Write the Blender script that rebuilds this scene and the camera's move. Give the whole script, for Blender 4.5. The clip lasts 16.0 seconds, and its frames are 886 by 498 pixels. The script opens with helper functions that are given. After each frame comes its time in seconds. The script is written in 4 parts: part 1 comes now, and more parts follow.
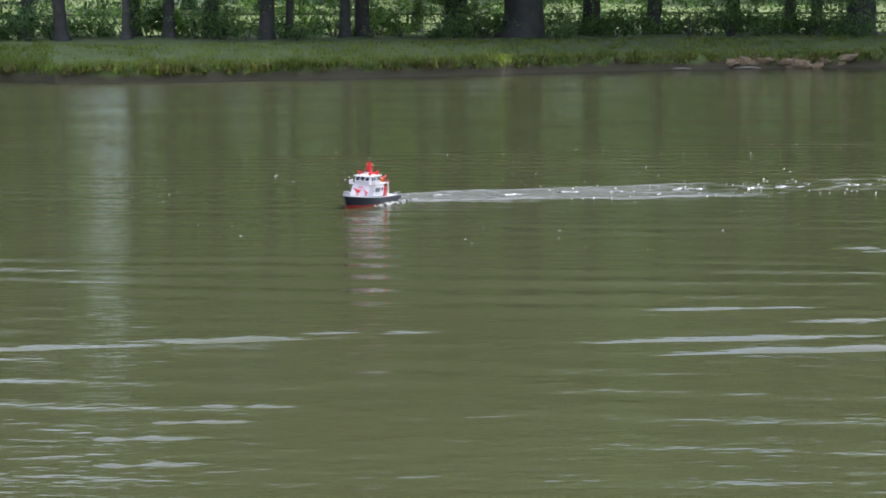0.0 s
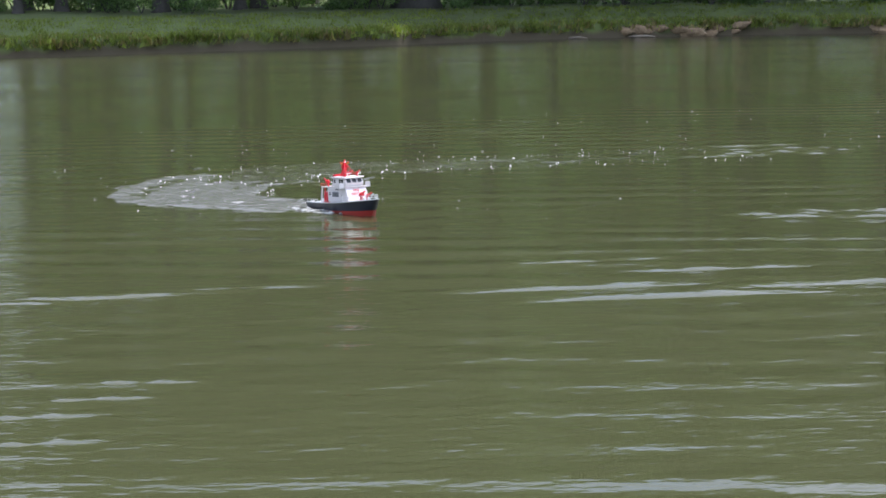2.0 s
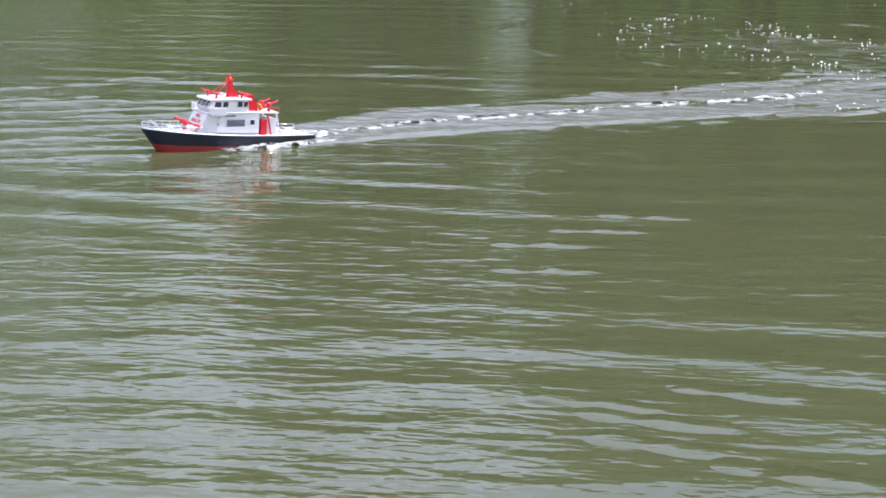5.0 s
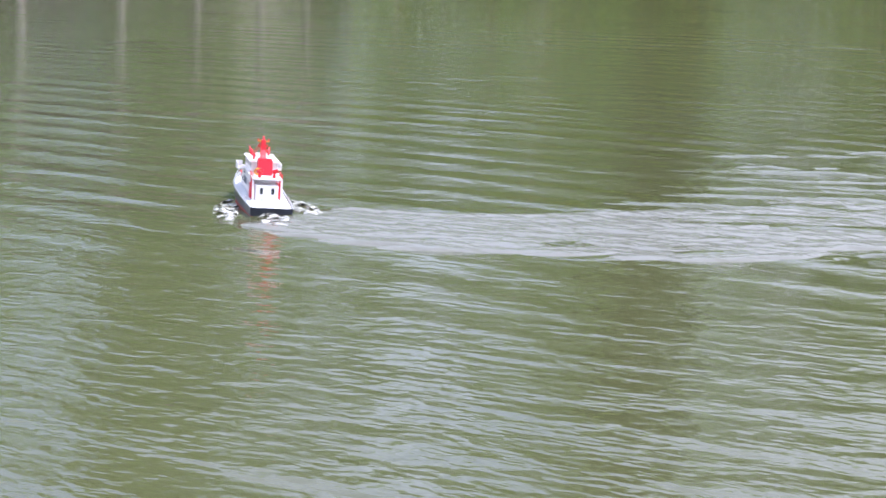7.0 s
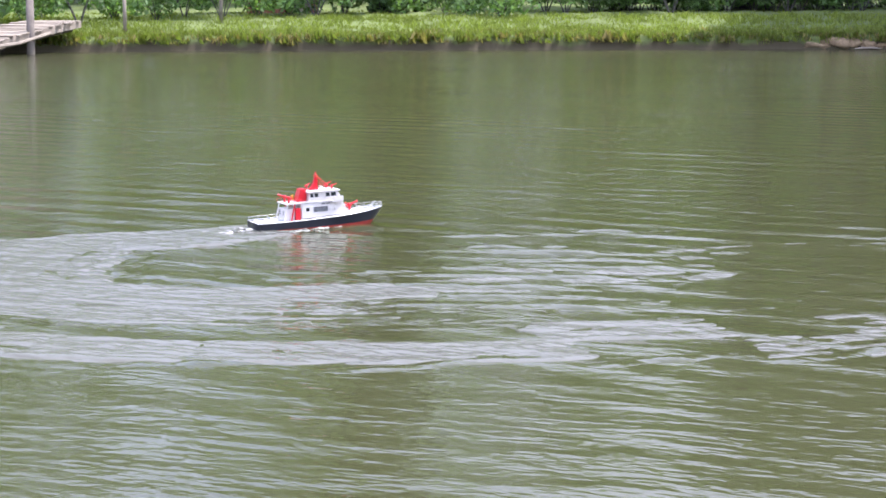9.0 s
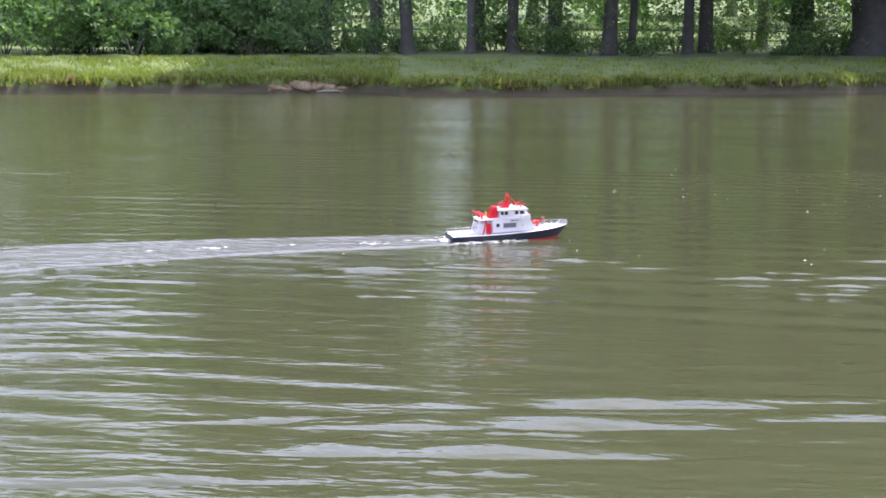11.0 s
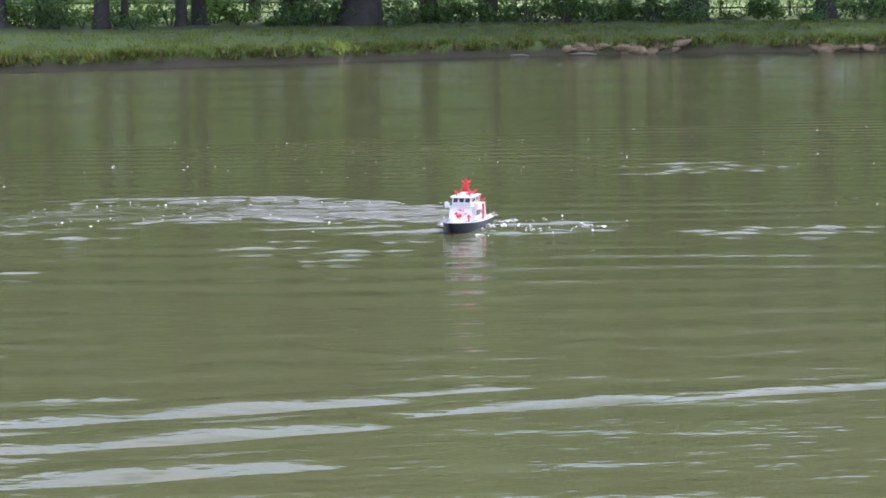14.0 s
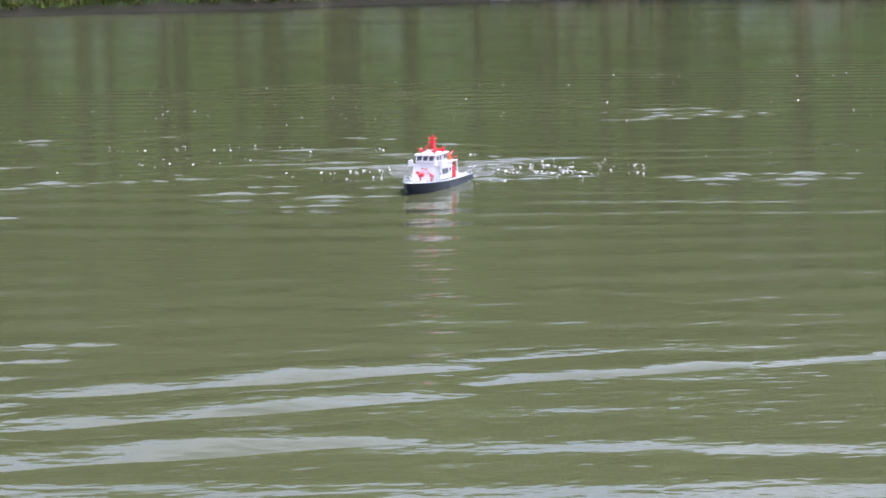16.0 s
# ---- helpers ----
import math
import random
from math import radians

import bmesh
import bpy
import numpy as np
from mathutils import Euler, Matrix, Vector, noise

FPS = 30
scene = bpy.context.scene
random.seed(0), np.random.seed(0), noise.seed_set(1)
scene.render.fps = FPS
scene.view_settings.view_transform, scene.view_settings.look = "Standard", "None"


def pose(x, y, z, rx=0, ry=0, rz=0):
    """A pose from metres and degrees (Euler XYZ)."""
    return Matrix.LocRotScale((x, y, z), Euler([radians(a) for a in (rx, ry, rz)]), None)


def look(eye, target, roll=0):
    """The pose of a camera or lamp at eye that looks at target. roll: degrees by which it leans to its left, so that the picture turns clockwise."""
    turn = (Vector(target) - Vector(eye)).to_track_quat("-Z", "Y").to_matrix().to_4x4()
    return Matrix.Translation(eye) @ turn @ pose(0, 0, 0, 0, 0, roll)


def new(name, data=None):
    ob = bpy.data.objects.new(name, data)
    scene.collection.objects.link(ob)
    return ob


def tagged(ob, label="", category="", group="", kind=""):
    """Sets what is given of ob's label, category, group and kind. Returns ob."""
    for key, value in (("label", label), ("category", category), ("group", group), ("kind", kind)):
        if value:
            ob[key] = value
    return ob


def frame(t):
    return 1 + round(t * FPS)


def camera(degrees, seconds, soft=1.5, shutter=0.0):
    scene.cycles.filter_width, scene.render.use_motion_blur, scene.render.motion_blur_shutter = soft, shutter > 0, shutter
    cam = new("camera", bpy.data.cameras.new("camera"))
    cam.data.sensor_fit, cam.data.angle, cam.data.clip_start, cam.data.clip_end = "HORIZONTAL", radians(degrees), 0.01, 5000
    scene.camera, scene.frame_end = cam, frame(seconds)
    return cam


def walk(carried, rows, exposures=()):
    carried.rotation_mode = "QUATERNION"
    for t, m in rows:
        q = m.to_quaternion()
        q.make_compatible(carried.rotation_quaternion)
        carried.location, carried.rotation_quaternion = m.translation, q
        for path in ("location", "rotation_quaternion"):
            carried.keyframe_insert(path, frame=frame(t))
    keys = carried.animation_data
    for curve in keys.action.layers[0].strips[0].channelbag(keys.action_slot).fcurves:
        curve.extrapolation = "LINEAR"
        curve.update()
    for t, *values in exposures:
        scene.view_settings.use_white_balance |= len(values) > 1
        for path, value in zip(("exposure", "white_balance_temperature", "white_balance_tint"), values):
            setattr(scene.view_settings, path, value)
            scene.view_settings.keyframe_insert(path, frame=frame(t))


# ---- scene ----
EYE = Vector((0.0, 0.0, 1.85))


def aim(yaw, pitch, roll):
    """Camera pose from compass yaw (0 = +y, right positive), pitch and roll in degrees."""
    y, p = radians(yaw), radians(pitch)
    way = Vector((math.sin(y) * math.cos(p), math.cos(y) * math.cos(p), math.sin(p)))
    return look(EYE, EYE + way, roll)


cam = camera(25.96, 16.0, soft=1.7)
walk(cam, [
    (0.0, aim(-0.000, -6.900, -0.400)),
    (0.5, aim(-1.913, -7.279, -0.229)),
    (1.0, aim(-2.007, -7.475, -0.526)),
    (1.5, aim(0.177, -8.089, -0.813)),
    (2.0, aim(3.008, -7.791, -0.899)),
    (2.5, aim(4.389, -8.733, -0.265)),
    (3.0, aim(4.836, -8.881, -0.265)),
    (3.5, aim(2.334, -9.220, -0.273)),
    (4.0, aim(-0.630, -9.360, -0.290)),
    (4.5, aim(-6.093, -11.124, -0.793)),
    (5.0, aim(-12.012, -12.390, -0.782)),
    (5.2, aim(-13.343, -12.416, -0.765)),
    (5.7, aim(-18.600, -11.900, -0.700)),
    (6.3, aim(-26.500, -11.000, -0.550)),
    (6.9, aim(-33.200, -10.200, -0.350)),
    (7.3, aim(-35.394, -9.800, -0.255)),
    (7.5, aim(-35.920, -9.750, -0.232)),
    (8.0, aim(-33.504, -9.173, -0.339)),
    (8.5, aim(-32.585, -8.058, -1.025)),
    (9.0, aim(-25.900, -7.660, -0.300)),
    (9.2, aim(-24.646, -7.827, -0.875)),
    (9.7, aim(-21.000, -7.600, -0.600)),
    (10.3, aim(-15.900, -7.000, -0.200)),
    (10.9, aim(-10.900, -6.500, 0.100)),
    (11.3, aim(-7.431, -6.307, 0.135)),
    (11.5, aim(-5.558, -6.723, 0.201)),
    (12.0, aim(-1.641, -7.097, -0.380)),
    (12.5, aim(2.584, -6.887, -0.120)),
    (13.0, aim(3.763, -6.939, -0.599)),
    (13.5, aim(5.117, -6.821, -0.673)),
    (14.0, aim(4.760, -7.306, -0.688)),
    (14.5, aim(4.139, -6.974, -0.688)),
    (15.0, aim(5.432, -7.606, -0.614)),
    (15.5, aim(4.952, -8.679, -0.714)),
    (16.0, aim(5.342, -8.934, -0.521)),
], exposures=[(0.0, 0.88, 6150, 12), (3.5, 0.90, 6150, 13), (4.3, 0.96, 6150, 13), (5.2, 1.08, 6050, 13), (7.3, 1.36, 6120, 18), (9.2, 1.36, 6150, 20), (11.3, 1.37, 6020, 24), (12.5, 1.32, 5960, 19), (16.0, 1.32, 5960, 18)])

# ---- light ----
SUN_AZ, SUN_EL = 36.0, 63.0   # degrees from +x, degrees above the horizon
world = bpy.data.worlds.new("sky")
scene.world = world
world.use_nodes = True
wn = world.node_tree.nodes
sky = wn.new("ShaderNodeTexSky")
sky.sky_type, sky.sun_disc = "NISHITA", False
sky.sun_elevation, sky.sun_rotation = radians(SUN_EL), radians(90 - SUN_AZ)
sky.air_density, sky.dust_density, sky.ozone_density = 1.0, 1.0, 1.5
# thin bright cloud over the blue
wl = world.node_tree.links
coord, cloud, veil, blend = wn.new("ShaderNodeTexCoord"), wn.new("ShaderNodeTexNoise"), wn.new("ShaderNodeMapRange"), wn.new("ShaderNodeMix")
cloud.inputs["Scale"].default_value, cloud.inputs["Detail"].default_value = 2.6, 6
veil.inputs[1].default_value, veil.inputs[2].default_value, veil.inputs[3].default_value, veil.inputs[4].default_value = 0.41, 0.64, 0.22, 0.82
blend.data_type = "RGBA"
blend.inputs[7].default_value = (7.2, 7.4, 8.5, 1)
wl.new(coord.outputs["Generated"], cloud.inputs["Vector"]), wl.new(cloud.outputs[0], veil.inputs[0]), wl.new(veil.outputs[0], blend.inputs[0])
wl.new(sky.outputs[0], blend.inputs[6]), wl.new(blend.outputs[2], wn["Background"].inputs[0])
wn["Background"].inputs[1].default_value = 0.15
sun = new("sun", bpy.data.lights.new("sun", "SUN"))
sun.data.energy, sun.data.angle, sun.data.color = 3.4, radians(0.6), (1.0, 0.95, 0.86)
sd = Vector((math.cos(radians(SUN_AZ)) * math.cos(radians(SUN_EL)), math.sin(radians(SUN_AZ)) * math.cos(radians(SUN_EL)), math.sin(radians(SUN_EL))))
sun.matrix_world = look(sd * 100, (0, 0, 0))


# ---- materials ----
def material(name, color, rough=0.6, metal=0.0, var=0.15, scale=6.0, bump=0.0, fine=60.0, spread=0.0, coords="Object", spec=0.5):
    """Principled surface with colour variation at two scales, optional relief and object-to-object spread."""
    m = bpy.data.materials.new(name)
    m.use_nodes = True
    nt = m.node_tree
    n, l = nt.nodes, nt.links
    b = n["Principled BSDF"]
    tc = n.new("ShaderNodeTexCoord")
    big, small = n.new("ShaderNodeTexNoise"), n.new("ShaderNodeTexNoise")
    for tex, s in ((big, scale), (small, fine)):
        tex.inputs["Scale"].default_value, tex.inputs["Detail"].default_value = s, 4
        l.new(tc.outputs[coords], tex.inputs["Vector"])
    mul = n.new("ShaderNodeMath")
    mul.operation = "MULTIPLY_ADD"
    mul.inputs[1].default_value, mul.inputs[2].default_value = 0.5, 0.0
    l.new(small.outputs[0], mul.inputs[0])
    add = n.new("ShaderNodeMath")
    l.new(big.outputs[0], add.inputs[0]), l.new(mul.outputs[0], add.inputs[1])
    if spread:
        info, more = n.new("ShaderNodeObjectInfo"), n.new("ShaderNodeMath")
        more.operation = "MULTIPLY_ADD"
        more.inputs[1].default_value = spread
        l.new(info.outputs["Random"], more.inputs[0]), l.new(add.outputs[0], more.inputs[2])
        add = more
    ramp = n.new("ShaderNodeMapRange")
    ramp.inputs[1].default_value, ramp.inputs[2].default_value = 0.45, 1.05
    ramp.inputs[3].default_value, ramp.inputs[4].default_value = 1 - var, 1 + var
    l.new(add.outputs[0], ramp.inputs[0])
    mix = n.new("ShaderNodeVectorMath")
    mix.operation = "SCALE"
    mix.inputs[0].default_value = color
    l.new(ramp.outputs[0], mix.inputs["Scale"])
    l.new(mix.outputs[0], b.inputs["Base Color"])
    b.inputs["Roughness"].default_value, b.inputs["Metallic"].default_value = rough, metal
    b.inputs["Specular IOR Level"].default_value = spec
    if bump:
        bn = n.new("ShaderNodeBump")
        bn.inputs["Strength"].default_value, bn.inputs["Distance"].default_value = 0.6, bump
        l.new(add.outputs[0], bn.inputs["Height"]), l.new(bn.outputs[0], b.inputs["Normal"])
    return m


def leaf_material(name, color, var=0.5, glow=0.48):
    """Leaves: diffuse with light shining through, each leaf its own shade."""
    m = material(name, color, rough=0.55, var=0.2, scale=0.4, fine=3.0, spec=0.3)
    nt = m.node_tree
    n, l = nt.nodes, nt.links
    b, out = n["Principled BSDF"], n["Material Output"]
    geo, ramp = n.new("ShaderNodeNewGeometry"), n.new("ShaderNodeMapRange")
    ramp.inputs[3].default_value, ramp.inputs[4].default_value = 1 - var, 1 + var
    l.new(geo.outputs["Random Per Island"], ramp.inputs[0])
    scale = n.new("ShaderNodeVectorMath")
    scale.operation = "SCALE"
    l.new(b.inputs["Base Color"].links[0].from_socket, scale.inputs[0])
    l.new(ramp.outputs[0], scale.inputs["Scale"])
    l.new(scale.outputs[0], b.inputs["Base Color"])
    tr = n.new("ShaderNodeBsdfTranslucent")
    tint = n.new("ShaderNodeVectorMath")
    tint.operation = "MULTIPLY"
    tint.inputs[1].default_value = (1.3, 1.5, 0.5)
    l.new(scale.outputs[0], tint.inputs[0]), l.new(tint.outputs[0], tr.inputs["Color"])
    mx = n.new("ShaderNodeMixShader")
    mx.inputs[0].default_value = glow
    l.new(b.outputs[0], mx.inputs[1]), l.new(tr.outputs[0], mx.inputs[2]), l.new(mx.outputs[0], out.inputs[0])
    return m


def water_material(name, body, chop=1.0, foam=0.0, rough=0.075):
    """Murky pond water: olive body, mirror-like skin with long low ripples; foam adds aerated pale specks."""
    m = bpy.data.materials.new(name)
    m.use_nodes = True
    nt = m.node_tree
    n, l = nt.nodes, nt.links
    b = n["Principled BSDF"]
    geo = n.new("ShaderNodeNewGeometry")

    def wave(sx, sy, turn, scale, detail=2.0):
        mp = n.new("ShaderNodeMapping")
        mp.inputs["Scale"].default_value, mp.inputs["Rotation"].default_value = (sx, sy, 1), (0, 0, radians(turn))
        l.new(geo.outputs["Position"], mp.inputs[0])
        t = n.new("ShaderNodeTexNoise")
        t.inputs["Scale"].default_value, t.inputs["Detail"].default_value = scale, detail
        l.new(mp.outputs[0], t.inputs["Vector"])
        return t.outputs[0]

    def math_node(op, a, c):
        k = n.new("ShaderNodeMath")
        k.operation = op
        for i, v in enumerate((a, c)):
            if isinstance(v, (int, float)):
                k.inputs[i].default_value = v
            else:
                l.new(v, k.inputs[i])
        return k.outputs[0]

    calm = n.new("ShaderNodeMapRange")   # patches of ruffled and of still water
    calm.inputs[1].default_value, calm.inputs[2].default_value = 0.3, 3.7
    calm.inputs[3].default_value, calm.inputs[4].default_value = 0.96, 0.48
    place = n.new("ShaderNodeSeparateXYZ")   # livelier towards the open west side
    l.new(geo.outputs["Position"], place.inputs[0])
    l.new(math_node("ADD", math_node("MULTIPLY", place.outputs["X"], 0.4), math_node("MULTIPLY", wave(0.5, 1.0, 8, 0.3), 8.0)), calm.inputs[0])
    ripple = math_node("ADD", math_node("MULTIPLY", wave(0.3, 1.0, 4, 3.0, 1.0), 0.34), math_node("MULTIPLY", wave(0.4, 1.0, -7, 6.5), 0.44))
    ripple = math_node("ADD", ripple, math_node("MULTIPLY", wave(0.45, 1.0, 12, 15.0), 0.22))
    trains = ((7, 0.30, 4.0, 0.16), (-9, 0.50, 5.0, 0.20), (5, 0.62, 4.0, 0.48), (14, 0.46, 5.0, 0.16)) if chop <= 1.0 else ()
    low = []
    for turn, length, lean, tall in trains:   # trains of parallel ripples, in patches
        mp, tex, patch = n.new("ShaderNodeMapping"), n.new("ShaderNodeTexWave"), n.new("ShaderNodeMapRange")
        mp.inputs["Rotation"].default_value = (0, 0, radians(turn))
        l.new(geo.outputs["Position"], mp.inputs[0]), l.new(mp.outputs[0], tex.inputs["Vector"])
        tex.bands_direction, tex.wave_profile = "Y", "SIN"
        tex.inputs["Scale"].default_value, tex.inputs["Distortion"].default_value = 0.314 / length, lean
        tex.inputs["Detail"].default_value, tex.inputs["Detail Scale"].default_value = 1.0, 0.5 * length
        patch.inputs[1].default_value, patch.inputs[2].default_value = 0.42, 0.66
        l.new(wave(0.35, 0.8, turn, 0.35, 1.0), patch.inputs[0])
        piece = math_node("MULTIPLY", math_node("MULTIPLY", tex.outputs["Fac"], tall), patch.outputs[0])
        if turn in (5, 14):
            low.append(piece)   # long low swell, everywhere alike
        else:
            ripple = math_node("ADD", ripple, piece)
    if chop <= 1.0:
        ripple = math_node("MULTIPLY", ripple, calm.outputs[0])
    for piece in low:
        ripple = math_node("ADD", ripple, piece)
    bn = n.new("ShaderNodeBump")
    bn.inputs["Strength"].default_value, bn.inputs["Distance"].default_value = 1.0, 0.038 * chop
    l.new(ripple, bn.inputs["Height"]), l.new(bn.outputs[0], b.inputs["Normal"])
    tone = n.new("ShaderNodeMapRange")
    tone.inputs[3].default_value, tone.inputs[4].default_value = 0.85, 1.15
    l.new(wave(1, 1, 0, 0.12, 4.0), tone.inputs[0])
    col = n.new("ShaderNodeVectorMath")
    col.operation = "SCALE"
    col.inputs[0].default_value = body
    l.new(tone.outputs[0], col.inputs["Scale"])
    base = col.outputs[0]
    if foam:
        speck = n.new("ShaderNodeMapRange")
        speck.inputs[1].default_value, speck.inputs[2].default_value = 0.62 - 0.2 * foam, 0.72 - 0.1 * foam
        l.new(wave(0.8, 1, 0, 22, 5.0), speck.inputs[0])
        mx = n.new("ShaderNodeMix")
        mx.data_type = "RGBA"
        l.new(math_node("MULTIPLY", speck.outputs[0], min(1.0, 0.5 + 0.5 * foam)), mx.inputs[0])
        l.new(base, mx.inputs[6])
        mx.inputs[7].default_value = (0.75, 0.76, 0.72, 1)
        base = mx.outputs[2]
    l.new(base, b.inputs["Base Color"])
    b.inputs["Roughness"].default_value, b.inputs["IOR"].default_value = rough + 0.3 * max(0.0, foam - 0.4), 1.33
    if foam > 0.5:   # lacy foam with holes in it
        gap = n.new("ShaderNodeMapRange")
        gap.inputs[1].default_value, gap.inputs[2].default_value = 0.44, 0.54
        l.new(wave(0.7, 1, 30, 17, 6.0), gap.inputs[0])
        clear, mx = n.new("ShaderNodeBsdfTransparent"), n.new("ShaderNodeMixShader")
        l.new(gap.outputs[0], mx.inputs[0]), l.new(clear.outputs[0], mx.inputs[1]), l.new(b.outputs[0], mx.inputs[2])
        l.new(mx.outputs[0], n["Material Output"].inputs[0])
    return m


M_water = water_material("pond_water", (0.057, 0.061, 0.028))
M_wash = water_material("churned_water", (0.125, 0.128, 0.112), 1.7, 0.0, 0.22)
M_ruffle = water_material("ruffled_water", (0.068, 0.072, 0.040), 2.2)
M_foam = water_material("foam_water", (0.27, 0.275, 0.26), 2.0, 0.62)
M_bubble = material("bubble", (0.75, 0.76, 0.72), 0.3)
M_bark = material("bark", (0.060, 0.058, 0.054), 0.9, var=0.4, scale=3, bump=0.03, fine=14, spread=0.3)
M_leaf = leaf_material("tree_leaves", (0.092, 0.156, 0.068))
M_bush = leaf_material("bush_leaves", (0.135, 0.22, 0.10))
M_ivy = leaf_material("dark_ivy_leaves", (0.03, 0.055, 0.026))
# paler and bluer than the near leaves: distance haze put into the colour
M_far = leaf_material("hazy_wood_leaves", (0.12, 0.19, 0.105))
M_grass = leaf_material("grass_blades", (0.19, 0.23, 0.058), 0.35)
M_dry = leaf_material("dry_grass_blades", (0.26, 0.22, 0.11), 0.4)
M_wood = material("weathered_wood", (0.24, 0.205, 0.17), 0.85, var=0.35, scale=3, bump=0.006, fine=30, spread=0.4)
M_post = material("wet_post_wood", (0.15, 0.13, 0.115), 0.8, var=0.4, scale=4, bump=0.008, fine=25, spread=0.3)
M_rope = material("white_rope", (0.72, 0.72, 0.68), 0.8)
M_fence = material("old_fence_wood", (0.10, 0.085, 0.07), 0.9, var=0.3)
M_hull = material("black_hull_paint", (0.014, 0.017, 0.03), 0.3, var=0.2, spec=0.5)
M_red = material("red_paint", (0.60, 0.008, 0.022), 0.35, var=0.12)
M_boot = material("antifouling_red", (0.32, 0.035, 0.028), 0.45, var=0.25)
M_white = material("white_paint", (0.72, 0.69, 0.695), 0.35, var=0.05)
M_deck = material("light_grey_deck", (0.55, 0.57, 0.60), 0.6, var=0.12, scale=20)
M_glass = material("dark_window", (0.02, 0.025, 0.03), 0.06)
M_steel = material("steel_rail", (0.62, 0.63, 0.65), 0.3, 0.8)
M_yellow = material("orange_ring", (0.75, 0.30, 0.03), 0.5)
M_text = material("dark_lettering", (0.06, 0.06, 0.08), 0.5)
M_earth = material("eroded_earth", (0.25, 0.185, 0.115), 0.95, var=0.45, scale=3, bump=0.05, fine=12)


def ground_material():
    """Grass over soil: bare earth on the bank's steep face, turf above, mown field beyond."""
    m = material("turf", (0.12, 0.16, 0.048), 0.9, var=0.35, scale=0.5, bump=0.05, fine=7)
    nt = m.node_tree
    n, l = nt.nodes, nt.links
    b = n["Principled BSDF"]
    geo, sep, rng, tex = n.new("ShaderNodeNewGeometry"), n.new("ShaderNodeSeparateXYZ"), n.new("ShaderNodeMapRange"), n.new("ShaderNodeTexNoise")
    l.new(geo.outputs["Position"], sep.inputs[0]), l.new(geo.outputs["Position"], tex.inputs["Vector"])
    tex.inputs["Scale"].default_value, tex.inputs["Detail"].default_value = 1.2, 5
    k = n.new("ShaderNodeMath")
    k.operation = "MULTIPLY_ADD"
    k.inputs[1].default_value = 0.75
    l.new(tex.outputs[0], k.inputs[0]), l.new(sep.outputs["Z"], k.inputs[2])
    rng.inputs[1].default_value, rng.inputs[2].default_value = 0.55, 0.74
    l.new(k.outputs[0], rng.inputs[0])
    mx = n.new("ShaderNodeMix")
    mx.data_type = "RGBA"
    l.new(rng.outputs[0], mx.inputs[0])
    mx.inputs[6].default_value = (0.075, 0.062, 0.036, 1)
    l.new(b.inputs["Base Color"].links[0].from_socket, mx.inputs[7])
    l.new(mx.outputs[2], b.inputs["Base Color"])
    return m


M_ground = ground_material()


# ---- mesh helpers ----
def mesh_object(name, verts, faces, mat, parent=None, label="", smooth=True):
    me = bpy.data.meshes.new(name)
    me.from_pydata([tuple(v) for v in verts], [], [tuple(f) for f in faces])
    me.materials.append(mat)
    if smooth:
        me.polygons.foreach_set("use_smooth", [True] * len(me.polygons))
    ob = new(name, me)
    ob.parent = parent
    return tagged(ob, label)


def part(name, bm, mat, parent, label="", smooth=False):
    me = bpy.data.meshes.new(name)
    bmesh.ops.recalc_face_normals(bm, faces=bm.faces)
    bm.to_mesh(me)
    bm.free()
    me.materials.append(mat)
    if smooth:
        me.polygons.foreach_set("use_smooth", [True] * len(me.polygons))
    ob = new(name, me)
    ob.parent = parent
    return tagged(ob, label)


def add_box(bm, lo, hi, bevel=0.0, taper=(0, 0, 0, 0)):
    """A box from corner to corner; taper pulls its top in: front(+x), back, left(+y), right."""
    x0, y0, z0 = lo
    x1, y1, z1 = hi
    f, k, a, r = taper
    v = [bm.verts.new(p) for p in ((x0, y0, z0), (x1, y0, z0), (x1, y1, z0), (x0, y1, z0), (x0 + k, y0 + r, z1), (x1 - f, y0 + r, z1), (x1 - f, y1 - a, z1), (x0 + k, y1 - a, z1))]
    fs = [bm.faces.new([v[i] for i in q]) for q in ((3, 2, 1, 0), (4, 5, 6, 7), (0, 1, 5, 4), (1, 2, 6, 5), (2, 3, 7, 6), (3, 0, 4, 7))]
    if bevel:
        bmesh.ops.bevel(bm, geom=list({e for q in fs for e in q.edges}), offset=bevel, segments=2, affect="EDGES", profile=0.6)


def add_tube(bm, pts, radii, sides=8, cap=True):
    """A tube through the points, with a radius at each."""
    rings = []
    for i, p in enumerate(pts):
        p = Vector(p)
        d = (Vector(pts[min(i + 1, len(pts) - 1)]) - Vector(pts[max(i - 1, 0)])).normalized()
        u = d.orthogonal().normalized() if abs(d.z) < 0.9 else (Vector((1, 0, 0)) - d * d.x).normalized()
        w = d.cross(u)
        r = radii[i] if isinstance(radii, (list, tuple)) else radii
        rings.append([bm.verts.new(p + (u * math.cos(a) + w * math.sin(a)) * r) for a in [2 * math.pi * k / sides for k in range(sides)]])
    for a, b in zip(rings, rings[1:]):
        for k in range(sides):
            bm.faces.new((a[k], a[(k + 1) % sides], b[(k + 1) % sides], b[k]))
    if cap:
        bm.faces.new(rings[0][::-1]), bm.faces.new(rings[-1])


def empty(name, label, category, group="", kind=""):
    return tagged(new(name), label, category, group, kind)


